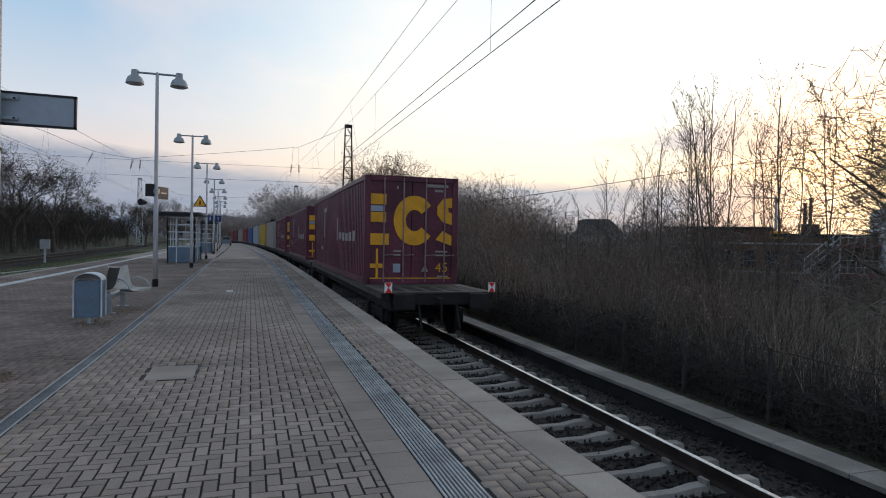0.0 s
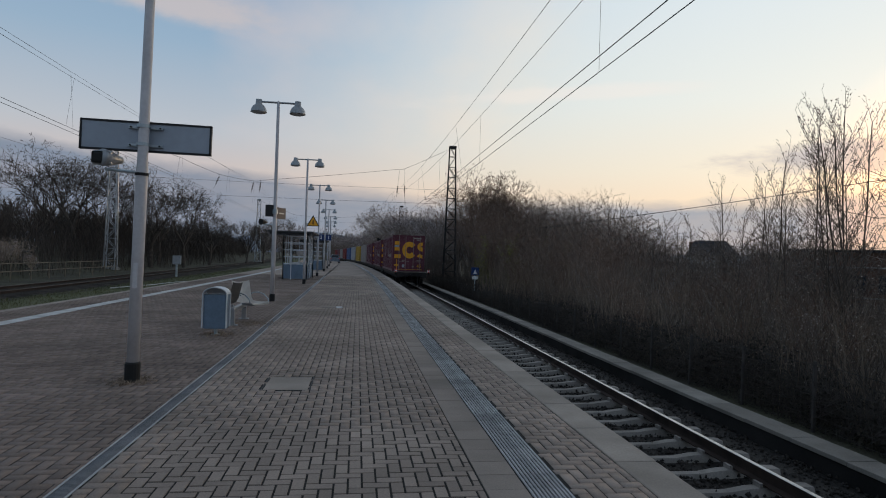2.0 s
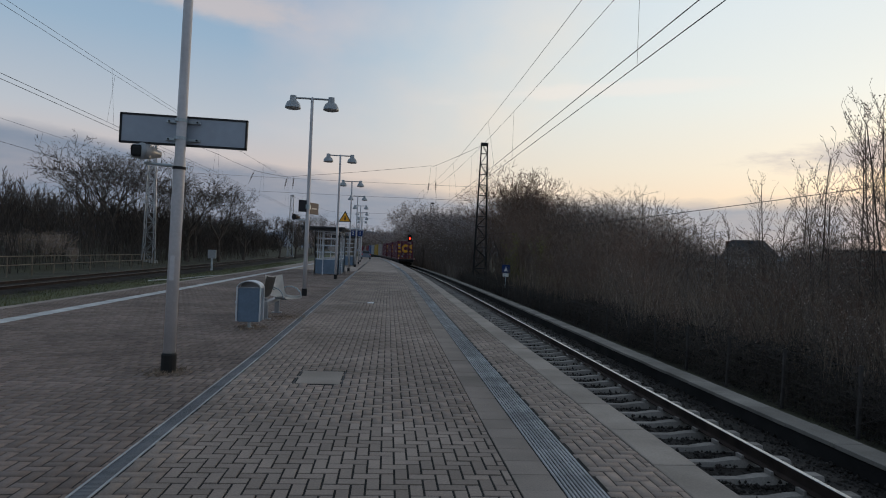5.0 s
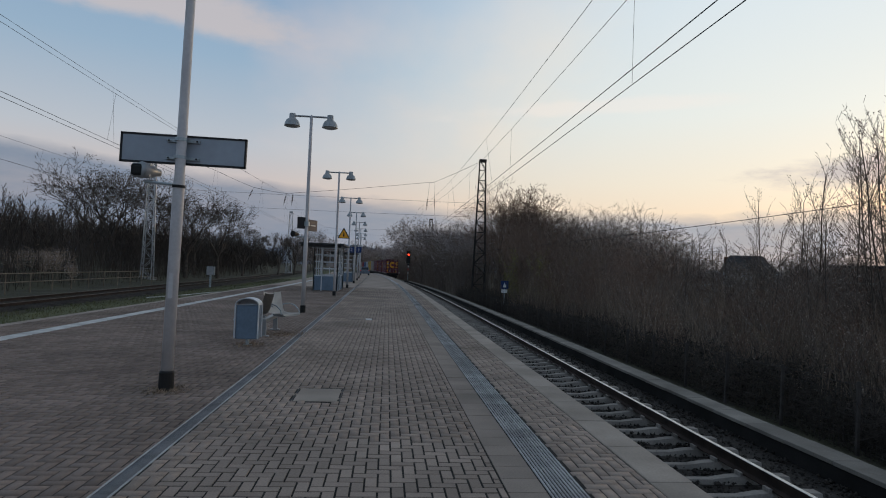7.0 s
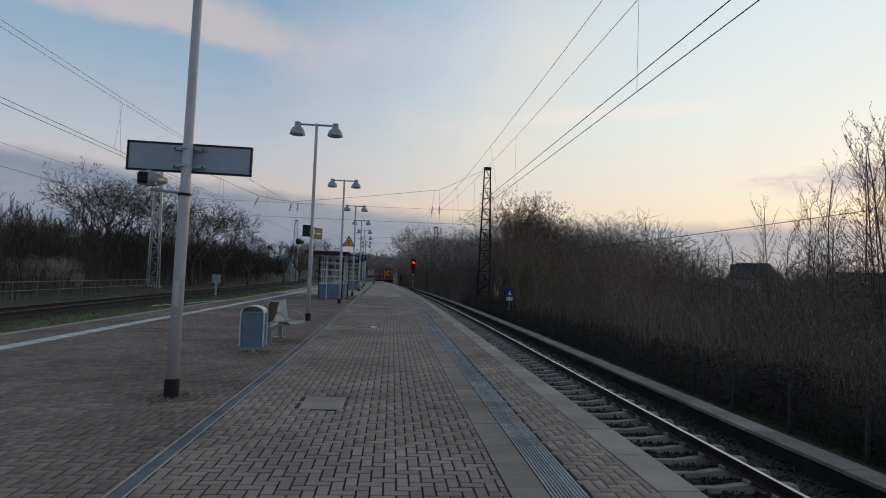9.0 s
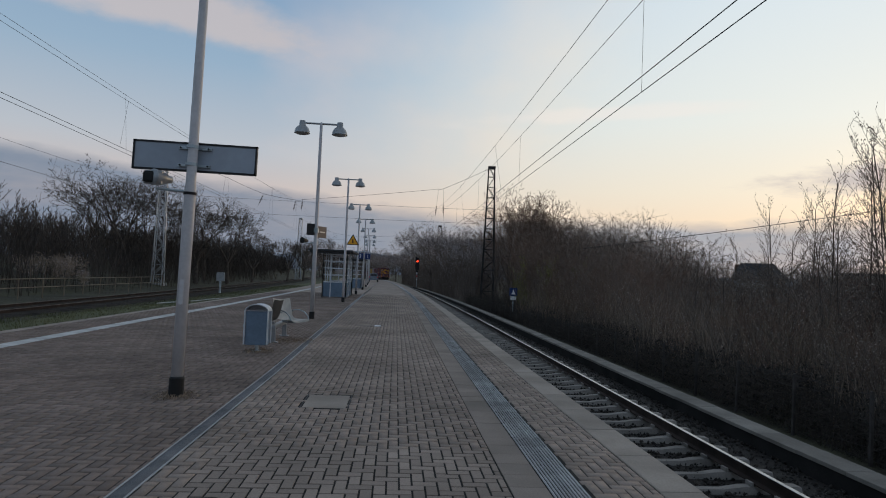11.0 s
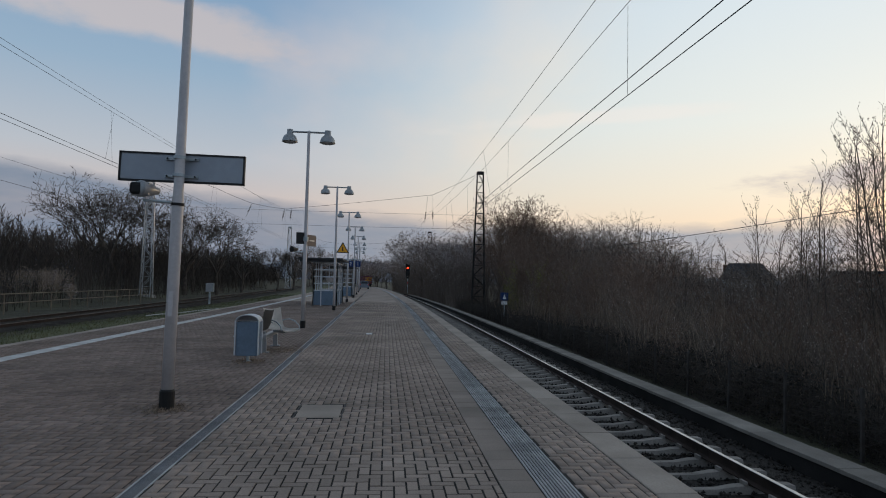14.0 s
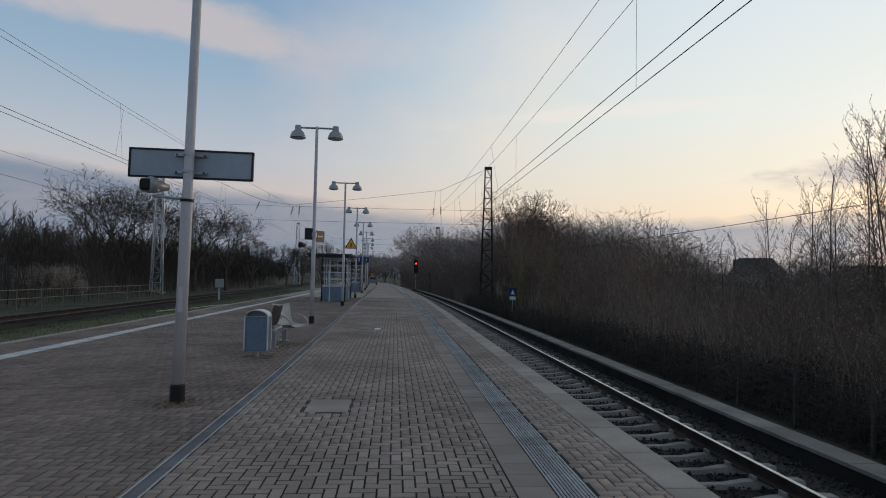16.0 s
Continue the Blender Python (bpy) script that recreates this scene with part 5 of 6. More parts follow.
def works():
    t = thing("workshop_building", pose(44, 35, 0.25, 0, 0, -47), "brown brick workshop with flat roof and two-flight outside stair", "building")
    part("wall", box(-14, 1.6, 0, 10, -3.2, 2.0), M["brick"], t)
    part("upper_wall", box(-14, -5.7, 0.8, 10, 2.0, 2.65), M["brick"], t)
    part("roof", box(-5.7, 1.8, -0.3, 10.3, 2.0, 2.28), M["roof_tile"], t)
    part("upper_roof", box(-14.3, -5.6, 0.5, 10.3, 2.65, 2.85), M["roof_tile"], t)
    for z in (1.5, -0.78):
        part("string_course", box(-14, 1.6, -0.06, 0, z - 0.06, z + 0.06), M["concrete"], t)
    for z0 in (-0.45, -2.6):
        for i in range(8):
            x = -12.6 + i * 1.75
            if x < 0.5:
                w = part("window", box(x - 0.5, x + 0.5, -0.05, 0.02, z0, z0 + 1.35), M["roof_tile"], t)
                part("pane", box(x - 0.44, x + 0.44, -0.08, -0.04, z0 + 0.06, z0 + 1.29), M["pane"], w)
    part("chimney", lathe([(0.12, 2.2), (0.11, 5.1), (0.15, 5.12), (0.15, 5.2)], 10, Matrix.Translation((-5.45, 3, 0))), M["zinc"], t)
    part("chimney", box(-3.6, -2.3, 3, 4.4, 2.2, 3.15, 0.03), M["brick"], t)
    for x, h in ((-3.35, 4.9), (-2.95, 5.35)):
        part("flue", lathe([(0.14, 3.1), (0.12, h - 0.1), (0.2, h - 0.08), (0.18, h)], 10, Matrix.Translation((x, 3.6, 0))), M["brick"], t)
    part("vent_box", box(-5.8, -4.5, -0.2, 0.9, 1.9, 2.5, 0.05), M["orange"], t, "orange ventilation box")
    for za, zb in ((-0.7, 1.47), (-3.1, -0.7)):
        xa, xb = -3.4, -1.15
        st = rod((xa, -0.9, za), (xb, -0.9, zb), 0.06)
        rod((xa, -1.9, za), (xb, -1.9, zb), 0.06, bm=st)
        for i in range(12):
            f = i / 12
            box(xa + (xb - xa) * f, xa + (xb - xa) * f + 0.24, -1.9, -0.9, za + (zb - za) * f, za + (zb - za) * f + 0.05, bm=st)
        o = part("outside_stair", st, M["zinc"], t)
        hr = bmesh.new()
        for h in (0.55, 1.05):
            rod((xa, -1.9, za + h), (xb, -1.9, zb + h), 0.035, bm=hr)
            rod((xb, -1.9, zb + h), (1.4, -1.9, zb + h), 0.035, bm=hr)
        for i in range(6):
            f = i / 5
            rod((xa + (xb - xa) * f, -1.9, za + (zb - za) * f), (xa + (xb - xa) * f, -1.9, za + (zb - za) * f + 1.05), 0.03, seg=5, bm=hr)
            rod((xb + 2.5 * f, -1.9, zb), (xb + 2.5 * f, -1.9, zb + 1.05), 0.03, seg=5, bm=hr)
        part("handrail", hr, M["white_metal"], o)
        part("landing", box(xb, 1.6, -2.0, 0, zb - 0.05, zb + 0.05), M["zinc"], t)
        part("landing_edge", box(xb, 1.6, -2.06, -2.0, zb - 0.14, zb + 0.07), M["red_box"], t)
    for x in (-1.15, 1.4):
        part("stair_post", rod((x, -1.9, -3.2), (x, -1.9, 1.5), 0.06, seg=6), M["zinc"], t)
    t = thing("pale_building", pose(44.3, 32.6, 0.25, 0, 0, -47), "pale clad building with blue trim beyond the trees", "building")
    part("wall", box(-0.6, 12, -2, 8, -3.2, 4.2), M["render_pale"], t)
    part("trim", box(-0.65, 12.05, -2.06, -2.0, 3.8, 4.25), M["signblue"], t)
    for k in range(2):
        for i in range(4):
            part("window", box(0.4 + i * 2.6, 2.0 + i * 2.6, -2.05, -1.98, -2.2 + k * 2.8, -0.6 + k * 2.8), M["pane"], t)
    t = thing("long_shed", pose(33, 52, 0, 0, 0, -32), "low pale shed half hidden by bushes", "shed")
    part("wall", box(-7, 7, 0, 6, -2.8, 0.9), M["render_pale"], t)
    part("roof", box(-7.3, 7.3, -0.3, 6.3, 0.9, 1.15), M["concrete"], t)
    for i in range(5):
        part("cladding_rib", box(-7, 7, -0.05, 0, -2.2 + i * 0.6, -2.1 + i * 0.6), M["concrete"], t)


house()
works()


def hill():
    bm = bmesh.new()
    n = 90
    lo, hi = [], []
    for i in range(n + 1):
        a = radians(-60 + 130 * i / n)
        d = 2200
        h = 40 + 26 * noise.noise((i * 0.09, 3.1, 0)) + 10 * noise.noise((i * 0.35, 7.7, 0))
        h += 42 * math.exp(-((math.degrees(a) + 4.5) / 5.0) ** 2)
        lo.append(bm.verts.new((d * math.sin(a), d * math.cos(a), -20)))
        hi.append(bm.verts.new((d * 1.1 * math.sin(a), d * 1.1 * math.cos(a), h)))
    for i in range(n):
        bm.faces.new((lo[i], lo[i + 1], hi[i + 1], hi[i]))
    tagged(part("backdrop", bm, M["hill"], smooth=True), "wooded hills on the horizon, distance haze painted into their blue-grey colour", "hill", kind="structure")


hill()

# ---- vegetation ----


def grow(rng, height, radius, levels, kids, spread, ratio, up, wob, lean=(0, 0, 1), bare=0.3, nseg=5, thin=0.004):
    """Bare branching: arrays of segment ends, radii and level."""
    out = []

    def unit(v):
        return v / (np.linalg.norm(v) + 1e-9)

    def branch(p, d, L, r, lvl):
        n = nseg if lvl == 0 else (4 if lvl == 1 else (3 if lvl < levels else 1))
        for i in range(n):
            d = unit(d + rng.normal(0, wob, 3) + np.array([0, 0, up if lvl else 0.05]))
            q = p + d * (L / n)
            r1 = r * (1 - 0.55 * (i + 1) / n) / (1 - 0.55 * i / n)
            out.append((*p, *q, r, r1, lvl))
            if lvl < levels and (lvl > 0 or (i + 1) / n > bare):
                k = kids[lvl] if isinstance(kids, tuple) else kids
                k = int(k) + (rng.uniform() < k % 1)
                for _ in range(k):
                    s = rng.normal(0, 1, 3)
                    s -= d * s.dot(d)
                    cd = unit(d + unit(s) * spread * rng.uniform(0.6, 1.3))
                    f = 1 - 0.45 * i / n
                    branch(q, cd, L * ratio * rng.uniform(0.6, 1.15) * f, max(r1 * 0.42, thin), lvl + 1)
            p, r = q, r1

    branch(np.zeros(3), unit(np.array(lean, float)), height * 0.62, radius, 0)
    return np.array(out)


def fork(rng, height, radius, levels=6, spread=0.5, ratio=0.8, trunk=0.2, first=4, wob=0.07, up=0.03, twigs=0.8, lean=(0, 0, 1), thin=0.006):
    """A crown that divides again and again, the twigs fanning out to a dome; rows as grow() gives them."""
    out = []

    def unit(v):
        return v / (np.linalg.norm(v) + 1e-9)

    def aside(d):
        s = rng.normal(0, 1, 3)
        return unit(s - d * s.dot(d))

    def go(p, d, L, r, lvl):
        n = 3 if lvl < 4 else 2
        for i in range(n):
            d = unit(d + rng.normal(0, wob, 3) + np.array([0, 0, up]))
            q = p + d * (L / n)
            out.append((*p, *q, r, r * 0.9, lvl))
            p, r = q, r * 0.9
            if lvl >= 1 and rng.uniform() < twigs:
                e, tw, rr = unit(d * 0.6 + aside(d) * 0.8), L * rng.uniform(0.35, 0.75), max(r * 0.4, thin)
                m = p + e * tw * 0.5
                e2 = unit(e + rng.normal(0, 0.2, 3) + np.array([0, 0, 0.15]))
                out.append((*p, *m, rr, rr * 0.8, levels))
                out.append((*m, *(m + e2 * tw * 0.5), rr * 0.8, rr * 0.4, levels))
                e3 = unit(e + aside(e) * 0.7)
                out.append((*m, *(m + e3 * tw * 0.45), rr * 0.7, rr * 0.4, levels))
        if lvl < levels:
            k = first if lvl == 0 else 2 + (rng.uniform() < 0.35)
            u = aside(d)
            w = np.cross(d, u)
            a0 = rng.uniform(0, 6.28)
            for j in range(k):
                a = a0 + 6.283 * j / k + rng.normal(0, 0.3)
                t = spread * rng.uniform(0.6, 1.25) * (1.15 if lvl == 0 else 1)
                go(p, unit(d * math.cos(t) + (u * math.cos(a) + w * math.sin(a)) * math.sin(t)), L * ratio * rng.uniform(0.75, 1.1), r * 0.70, lvl + 1)

    go(np.zeros(3), unit(np.array(lean, float)), height * trunk, radius, 0)
    return np.array(out)


def seg_mesh(S, rmin=0.0, sides=3):
    """Branch pieces as prisms; far ones, a hair wide, as slivers in mixed directions."""
    if sides == 1:
        D = S[:, 3:6] - S[:, 0:3]
        n = len(S)
        ref = np.stack([np.sin(np.arange(n) * 2.4), np.cos(np.arange(n) * 2.4), np.full(n, 0.3)], 1)
        U = np.cross(D, ref)
        U /= np.linalg.norm(U, axis=1, keepdims=True) + 1e-9
        ra, rb = np.maximum(S[:, 6:7], rmin), np.maximum(S[:, 7:8], rmin * 0.7)
        V = np.stack([S[:, 0:3] - U * ra, S[:, 0:3] + U * ra, S[:, 3:6] + U * rb, S[:, 3:6] - U * rb], 1)
        return V.reshape(-1, 3), np.arange(4 * n).reshape(-1, 4)
    return tubes_np(S[:, 0:3], S[:, 3:6], np.maximum(S[:, 6], rmin), np.maximum(S[:, 7], rmin * 0.7))


def tufts(rng, S, n, size, spread=0.08):
    """Small leaf or blossom flecks on the thin twigs."""
    T = S[S[:, 8] >= S[:, 8].max() - 1]
    k = rng.integers(0, len(T), n)
    f = rng.uniform(0, 1, (n, 1))
    c = T[k, 0:3] * (1 - f) + T[k, 3:6] * f + rng.normal(0, spread, (n, 3))
    a, b = rng.normal(0, 1, (n, 3)), rng.normal(0, 1, (n, 3))
    a /= np.linalg.norm(a, axis=1, keepdims=True)
    b -= a * (a * b).sum(1, keepdims=True)
    b /= np.linalg.norm(b, axis=1, keepdims=True)
    s = rng.uniform(0.5, 1.2, (n, 1)) * size
    V = np.stack([c + a * s, c + b * s * 0.7, c - a * s, c - b * s * 0.7], 1)
    return V.reshape(-1, 3), np.arange(n * 4).reshape(-1, 4)


def tree_kind(seed, height, radius, label, leaf=None, n_leaf=0, leaf_size=0.05, twig="twig", rmin=0.008, sides=3, **kw):
    rng = np.random.default_rng(seed)
    S = (fork if "trunk" in kw else grow)(rng, height, radius, **kw)
    S[:, :6] *= height / max(S[:, 5].max(), 0.1)
    t = thing("tree", pose(0, 0, -200), label, "tree", "trees along the line")
    big = S[:, 8] <= 1
    V, F = tubes_np(S[big, 0:3], S[big, 3:6], S[big, 6], S[big, 7], 6)
    put("trunk", mesh_np("trunk", V, F), M["bark"], t)
    V, F = seg_mesh(S[~big], rmin, sides)
    put("crown", mesh_np("crown", V, F), M[twig], t)
    if leaf:
        V, F = tufts(rng, S, n_leaf, leaf_size)
        put("foliage", mesh_np("foliage", V, F), M[leaf], t)
    return t


def plant(kind, spots):
    for x, y, k in spots:
        m = pose(x, y, ground_height(x, y) - 0.1, random.uniform(-3, 3), random.uniform(-3, 3), random.uniform(0, 360))
        o = copy_thing(kind, m)
        o.matrix_basis = m @ Matrix.Scale(k, 4)


def drop(kind):
    for o in list(kind.children_recursive) + [kind]:
        bpy.data.objects.remove(o)


wide = dict(levels=6, spread=0.47, ratio=0.84, trunk=0.17, first=5, wob=0.06, up=0.025, twigs=0.85)
dense = dict(levels=6, spread=0.36, ratio=0.82, trunk=0.16, first=5, wob=0.06, up=0.05, twigs=1.0)
slim = dict(levels=3, kids=(2.3, 1.3, 1.5), spread=0.75, ratio=0.30, up=0.10, wob=0.028, bare=0.12, nseg=13)
level = dict(levels=4, kids=(2.6, 1.9, 2.0, 1.9), spread=1.3, ratio=0.72, up=-0.01, wob=0.05, bare=0.1, nseg=8)

oak = tree_kind(11, 12, 0.30, "bare spreading tree with fine dark twigs", twig="twig_dark", sides=1, rmin=0.018, **wide)
oak2 = tree_kind(12, 12, 0.27, "bare spreading tree with fine dark twigs", twig="twig_dark", sides=1, rmin=0.018, **wide)
birch = tree_kind(21, 8, 0.030, "slender bare sapling with upright twigs", leaf="twig_red", n_leaf=170, leaf_size=0.03, rmin=0.006, sides=1, **slim)
birch2 = tree_kind(22, 8, 0.028, "slender bare sapling with upright twigs", leaf="twig_red", n_leaf=170, leaf_size=0.03, rmin=0.006, sides=1, **slim)
brown = tree_kind(31, 12, 0.2, "dense brown-twigged tree coming into bud", leaf="catkin", n_leaf=900, leaf_size=0.04, twig="twig_red", sides=1, rmin=0.014, **dense)
bloom = tree_kind(41, 11, 0.2, "wild cherry with sparse pale blossom", leaf="bloom", n_leaf=2600, leaf_size=0.07, sides=1, rmin=0.015, **wide)
limb = tree_kind(51, 11, 0.2, "bare tree with long level limbs against the sunset", rmin=0.008, sides=1, **level)


def brush_top(x, y):
    """Height that the brush reaches: low beside the yard, taller up the line."""
    rise = float(np.interp(x / max(y, 0.1), [0.2, 0.42, 0.5, 0.54, 0.64, 0.8, 0.95], [0.10, 0.092, 0.075, 0.03, 0.045, 0.055, 0.02]))
    return 1.6 + rise * math.hypot(x, y) - ground_height(x, y)


def sapling(x, y):
    """Size of a sapling: the row is tallest towards the near end."""
    rise = float(np.interp(math.degrees(math.atan2(x - 0.5, y)), [25, 29.5, 31.5, 34.4, 37, 40, 45], [0.09, 0.115, 0.15, 0.19, 0.212, 0.26, 0.28]))
    return (1.6 + rise * math.hypot(x, y) - ground_height(x, y)) / 8 * random.uniform(0.72, 1.0)


plant(oak, [(-31.5, 70, 1.0), (-26.5, 71, 1.0), (-22.2, 72, 0.95), (-17, 118, 0.75), (-20.5, 92, 0.7), (-26, 112, 0.7), (-21, 140, 0.8)])
plant(oak2, [(-28.5, 68, 1.06), (-33, 76, 0.9), (-20, 77, 0.9), (-24, 81, 0.9), (-15, 135, 0.9), (-17.5, 104, 0.7), (-33, 100, 0.6)])
plant(brown, [(15.6, 69, 1.22), (14.2, 71, 1.17), (17.0, 70, 1.1), (13.4, 69, 1.0), (18.3, 72, 1.05), (19.5, 69, 0.93), (12.6, 74, 0.95), (16.4, 76, 1.27), (20.8, 71, 0.88), (14.9, 64, 0.98), (17.6, 65, 0.9), (22.4, 70, 0.78), (24.0, 67, 0.72)])
plant(bloom, [(6.8, 112, 1.15), (9.4, 108, 1.15), (11.2, 104, 1.1), (12.6, 98, 1.08), (13.6, 93, 1.05), (14.2, 88, 1.0), (10.2, 118, 1.2), (8.0, 126, 1.2), (15.5, 100, 1.1), (12.0, 90, 0.95), (11.0, 84, 0.8), (12.2, 80, 0.85), (7.2, 140, 1.2), (3.2, 170, 1.0), (6.5, 160, 1.1), (-2.5, 205, 1.0), (0.5, 190, 1.0), (-6.5, 235, 1.0), (4.5, 215, 1.1), (14, 150, 1.2), (-12, 262, 1.1), (-18, 290, 1.2), (-26, 300, 1.2), (-4, 270, 1.2), (-9, 300, 1.3), (-32, 310, 1.2), (4, 260, 1.2), (-22, 255, 0.9), (-28, 240, 0.9), (-24, 200, 0.8), (-20, 175, 0.8)])
SAPLINGS = ((13.2, 17.3), (15.4, 18.4), (12.0, 20.8), (17.2, 16.5), (14.6, 13.8), (13.0, 25.0), (18.5, 21.0), (16.2, 24.5), (21.5, 23.5), (14.0, 18.6), (15.0, 16.6), (16.8, 19.6))
SLIGHTER = ((14.2, 16.2), (12.6, 18.9), (16.0, 14.8), (19.4, 18.2), (13.6, 22.8), (17.8, 27.5), (14.6, 27.0), (20.0, 16.5), (15.5, 21.5), (17.0, 22.8), (12.9, 16.5), (18.6, 15.8), (21.0, 20.0), (16.0, 17.4), (22.0, 31.0), (18.0, 18.0), (13.4, 15.2))
plant(birch, [(x, y, sapling(x, y)) for x, y in SAPLINGS])
TALL = ((17.0, 38.0, 1.0), (17.6, 40.0, 1.12), (15.4, 41.0, 0.95), (20.5, 44.0, 1.05), (13.2, 43.0, 0.9), (22.0, 46.5, 1.0))
plant(birch, TALL)
plant(birch2, [(x, y, sapling(x, y)) for x, y in SLIGHTER])
plant(limb, [(15.4, 8.7, 0.9), (19.5, 11.6, 0.95)])
for k in (oak, oak2, birch, birch2, brown, bloom, limb):
    drop(k)


def shrub_bank(name, label, seeds, spots, material, h, rmin, kw, leaf=None, n_leaf=0, leaf_size=0.03, stalks=2, sides=1):
    """Uncountable bushes as one tangle."""
    rng = np.random.default_rng(seeds)
    base = []
    for _ in range(5):
        parts = []
        for _ in range(stalks):
            S = (fork if "trunk" in kw else grow)(rng, 1.0, 0.0042, thin=0.0005, lean=(*rng.normal(0, 0.16, 2), 1), **kw)
            S[:, [0, 3]] += rng.normal(0, 0.07)
            S[:, [1, 4]] += rng.normal(0, 0.07)
            parts.append(S)
        S = np.concatenate(parts)
        S[:, :6] /= S[:, 5].max()
        base.append(S)
    V, F, LV, LF = [], [], [], []
    off = loff = 0
    for x, y, k in spots:
        S = base[rng.integers(0, 5)].copy()
        a = rng.uniform(0, 6.28)
        c, s = math.cos(a), math.sin(a)
        hh = h * k * rng.uniform(0.75, 1.2)
        for i in (0, 3):
            X, Y = S[:, i].copy(), S[:, i + 1].copy()
            S[:, i], S[:, i + 1] = (X * c - Y * s) * hh * 1.05 + x, (X * s + Y * c) * hh * 1.05 + y
            S[:, i + 2] = S[:, i + 2] * hh + ground_height(x, y) - 0.1
        S[:, 6:8] *= hh
        v, f = seg_mesh(S, rmin, sides)
        V.append(v)
        F.append(f + off)
        off += len(v)
        if leaf:
            v, f = tufts(rng, S, n_leaf, leaf_size)
            LV.append(v)
            LF.append(f + loff)
            loff += len(v)
    ob = put(name, mesh_np(name, np.concatenate(V), np.concatenate(F)), M[material])
    tagged(ob, label, "bushes", kind="stuff")
    if leaf:
        put("foliage", mesh_np("foliage", np.concatenate(LV), np.concatenate(LF)), M[leaf], ob)


bush = dict(levels=2, kids=(2.0, 2.4), spread=0.6, ratio=0.48, up=0.18, wob=0.1, bare=0.0, nseg=6)
round_bush = dict(levels=2, spread=0.36, ratio=0.9, trunk=0.3, first=7, wob=0.08, up=0.08, twigs=1.0)


def scatter(n, seed, f):
    rng = np.random.default_rng(seed)
    return [f(rng) for _ in range(n)]


def right_near(r):
    y = 4 + 58 * r.uniform() ** 1.15
    x = 9.6 + 0.09 * max(0.0, y - 28) + 8 * r.uniform() ** 1.3
    return (x + bend(y), y, brush_top(x, y) * (0.62 + 0.3 * min(1, (x - 9.6) / 4)) * (0.5 + 0.55 * r.uniform() ** 0.8) * (0.7 if x > 0.86 * y else 1.0))


def right_far(r):
    y = 8 + 100 * r.uniform()
    x = 16 + 24 * r.uniform()
    return (x, y, brush_top(x, y) * (0.5 + 0.55 * r.uniform() ** 0.8) * (0.55 if x > 0.86 * y else 1.0))


def right_line(r):
    y = 72 + 110 * r.uniform()
    return (9.2 + bend(y) + 6 * r.uniform(), y, 0.75 + 0.4 * r.uniform())


def left_bank(r):
    y = 34 + 120 * r.uniform()
    return (-22.5 - 0.03 * y - 26 * r.uniform() ** 1.4 + bend(y) * 0.6, y, 0.8 + 0.4 * r.uniform())


shrub_bank("thicket", "dense bare brown thicket behind the wire fence", 61, scatter(190, 1, right_near), "twig", 1.0, 0.0055, bush, "catkin", 200, 0.022)
shrub_bank("thicket", "round bare bushes in bud behind the wire fence", 60, scatter(170, 9, right_near), "twig_red", 1.0, 0.006, round_bush, "catkin", 200, 0.024)
shrub_bank("thicket", "taller bare bushes in front of the buildings", 62, scatter(280, 2, right_far), "twig", 1.0, 0.011, round_bush, "catkin", 150, 0.036)
shrub_bank("thicket", "bare bushes lining the curving track", 63, scatter(190, 3, right_line), "twig", 7.4, 0.016, bush, "bloom", 90, 0.06)
shrub_bank("thicket", "dark bare bushes behind the far track", 64, scatter(360, 4, left_bank), "twig_dark", 5.2, 0.018, bush)
shrub_bank("blossom_bush", "pale bush coming into flower beside the railing", 65, [(-22.0, 43.5, 0.9), (-23.2, 44.5, 1.05), (-21.2, 45.0, 0.8), (-24.0, 43.0, 0.85), (-22.6, 46.0, 1.0)], "twig_tan", 3.0, 0.010, round_bush, "bloom", 330, 0.035)
shrub_bank("green_bush", "bushes with fresh green leaves near the lattice mast", 66, [(11.2, 45, 1.0), (12.3, 44, 1.1), (11.8, 47, 0.9), (12.8, 42.5, 1.0), (13.4, 46, 1.15), (10.8, 48.5, 0.8), (-30, 40, 0.55), (-32.5, 41, 0.5), (-28, 39.5, 0.5)], "twig", 4.4, 0.010, bush, "bud", 1100, 0.06)

shrub_bank("thicket", "reddish-brown bushes round the lattice mast", 68, scatter(26, 6, lambda r: (13.0 + 11 * r.uniform(), 58 + 22 * r.uniform(), 0.7 + 0.5 * r.uniform())), "twig_red", 7.4, 0.013, bush, "bud", 120, 0.05)

shrub_bank("thicket", "bare woods where the railway curves out of sight", 69, scatter(75, 7, lambda r: (-48 + 66 * r.uniform(), 300 + 60 * r.uniform(), 0.8 + 0.4 * r.uniform())), "twig", 13.0, 0.06, bush)

shrub_bank("thicket", "dark bushes lining the far side of the rusty track", 70, scatter(150, 8, lambda r: (lambda y: (-21 - 0.03 * y + bend(y) * 0.6 - 9 * r.uniform(), y, 0.7 + 0.5 * r.uniform()))(64 + 150 * r.uniform())), "twig_dark", 5.6, 0.026, bush)


def far_wood(r):
    a = radians(-48 + 106 * r.uniform())
    d = 170 + 130 * r.uniform()
    return (d * math.sin(a), d * math.cos(a), 0.9 + 0.4 * r.uniform())


def clear_of_line(p):
    return abs(p[0] - bend(p[1]) - 1) > 9


shrub_bank("far_woods", "distant bare woods beyond the railway", 67, [p for p in scatter(150, 5, far_wood) if clear_of_line(p)], "twig_dark", 9.0, 0.045, bush)


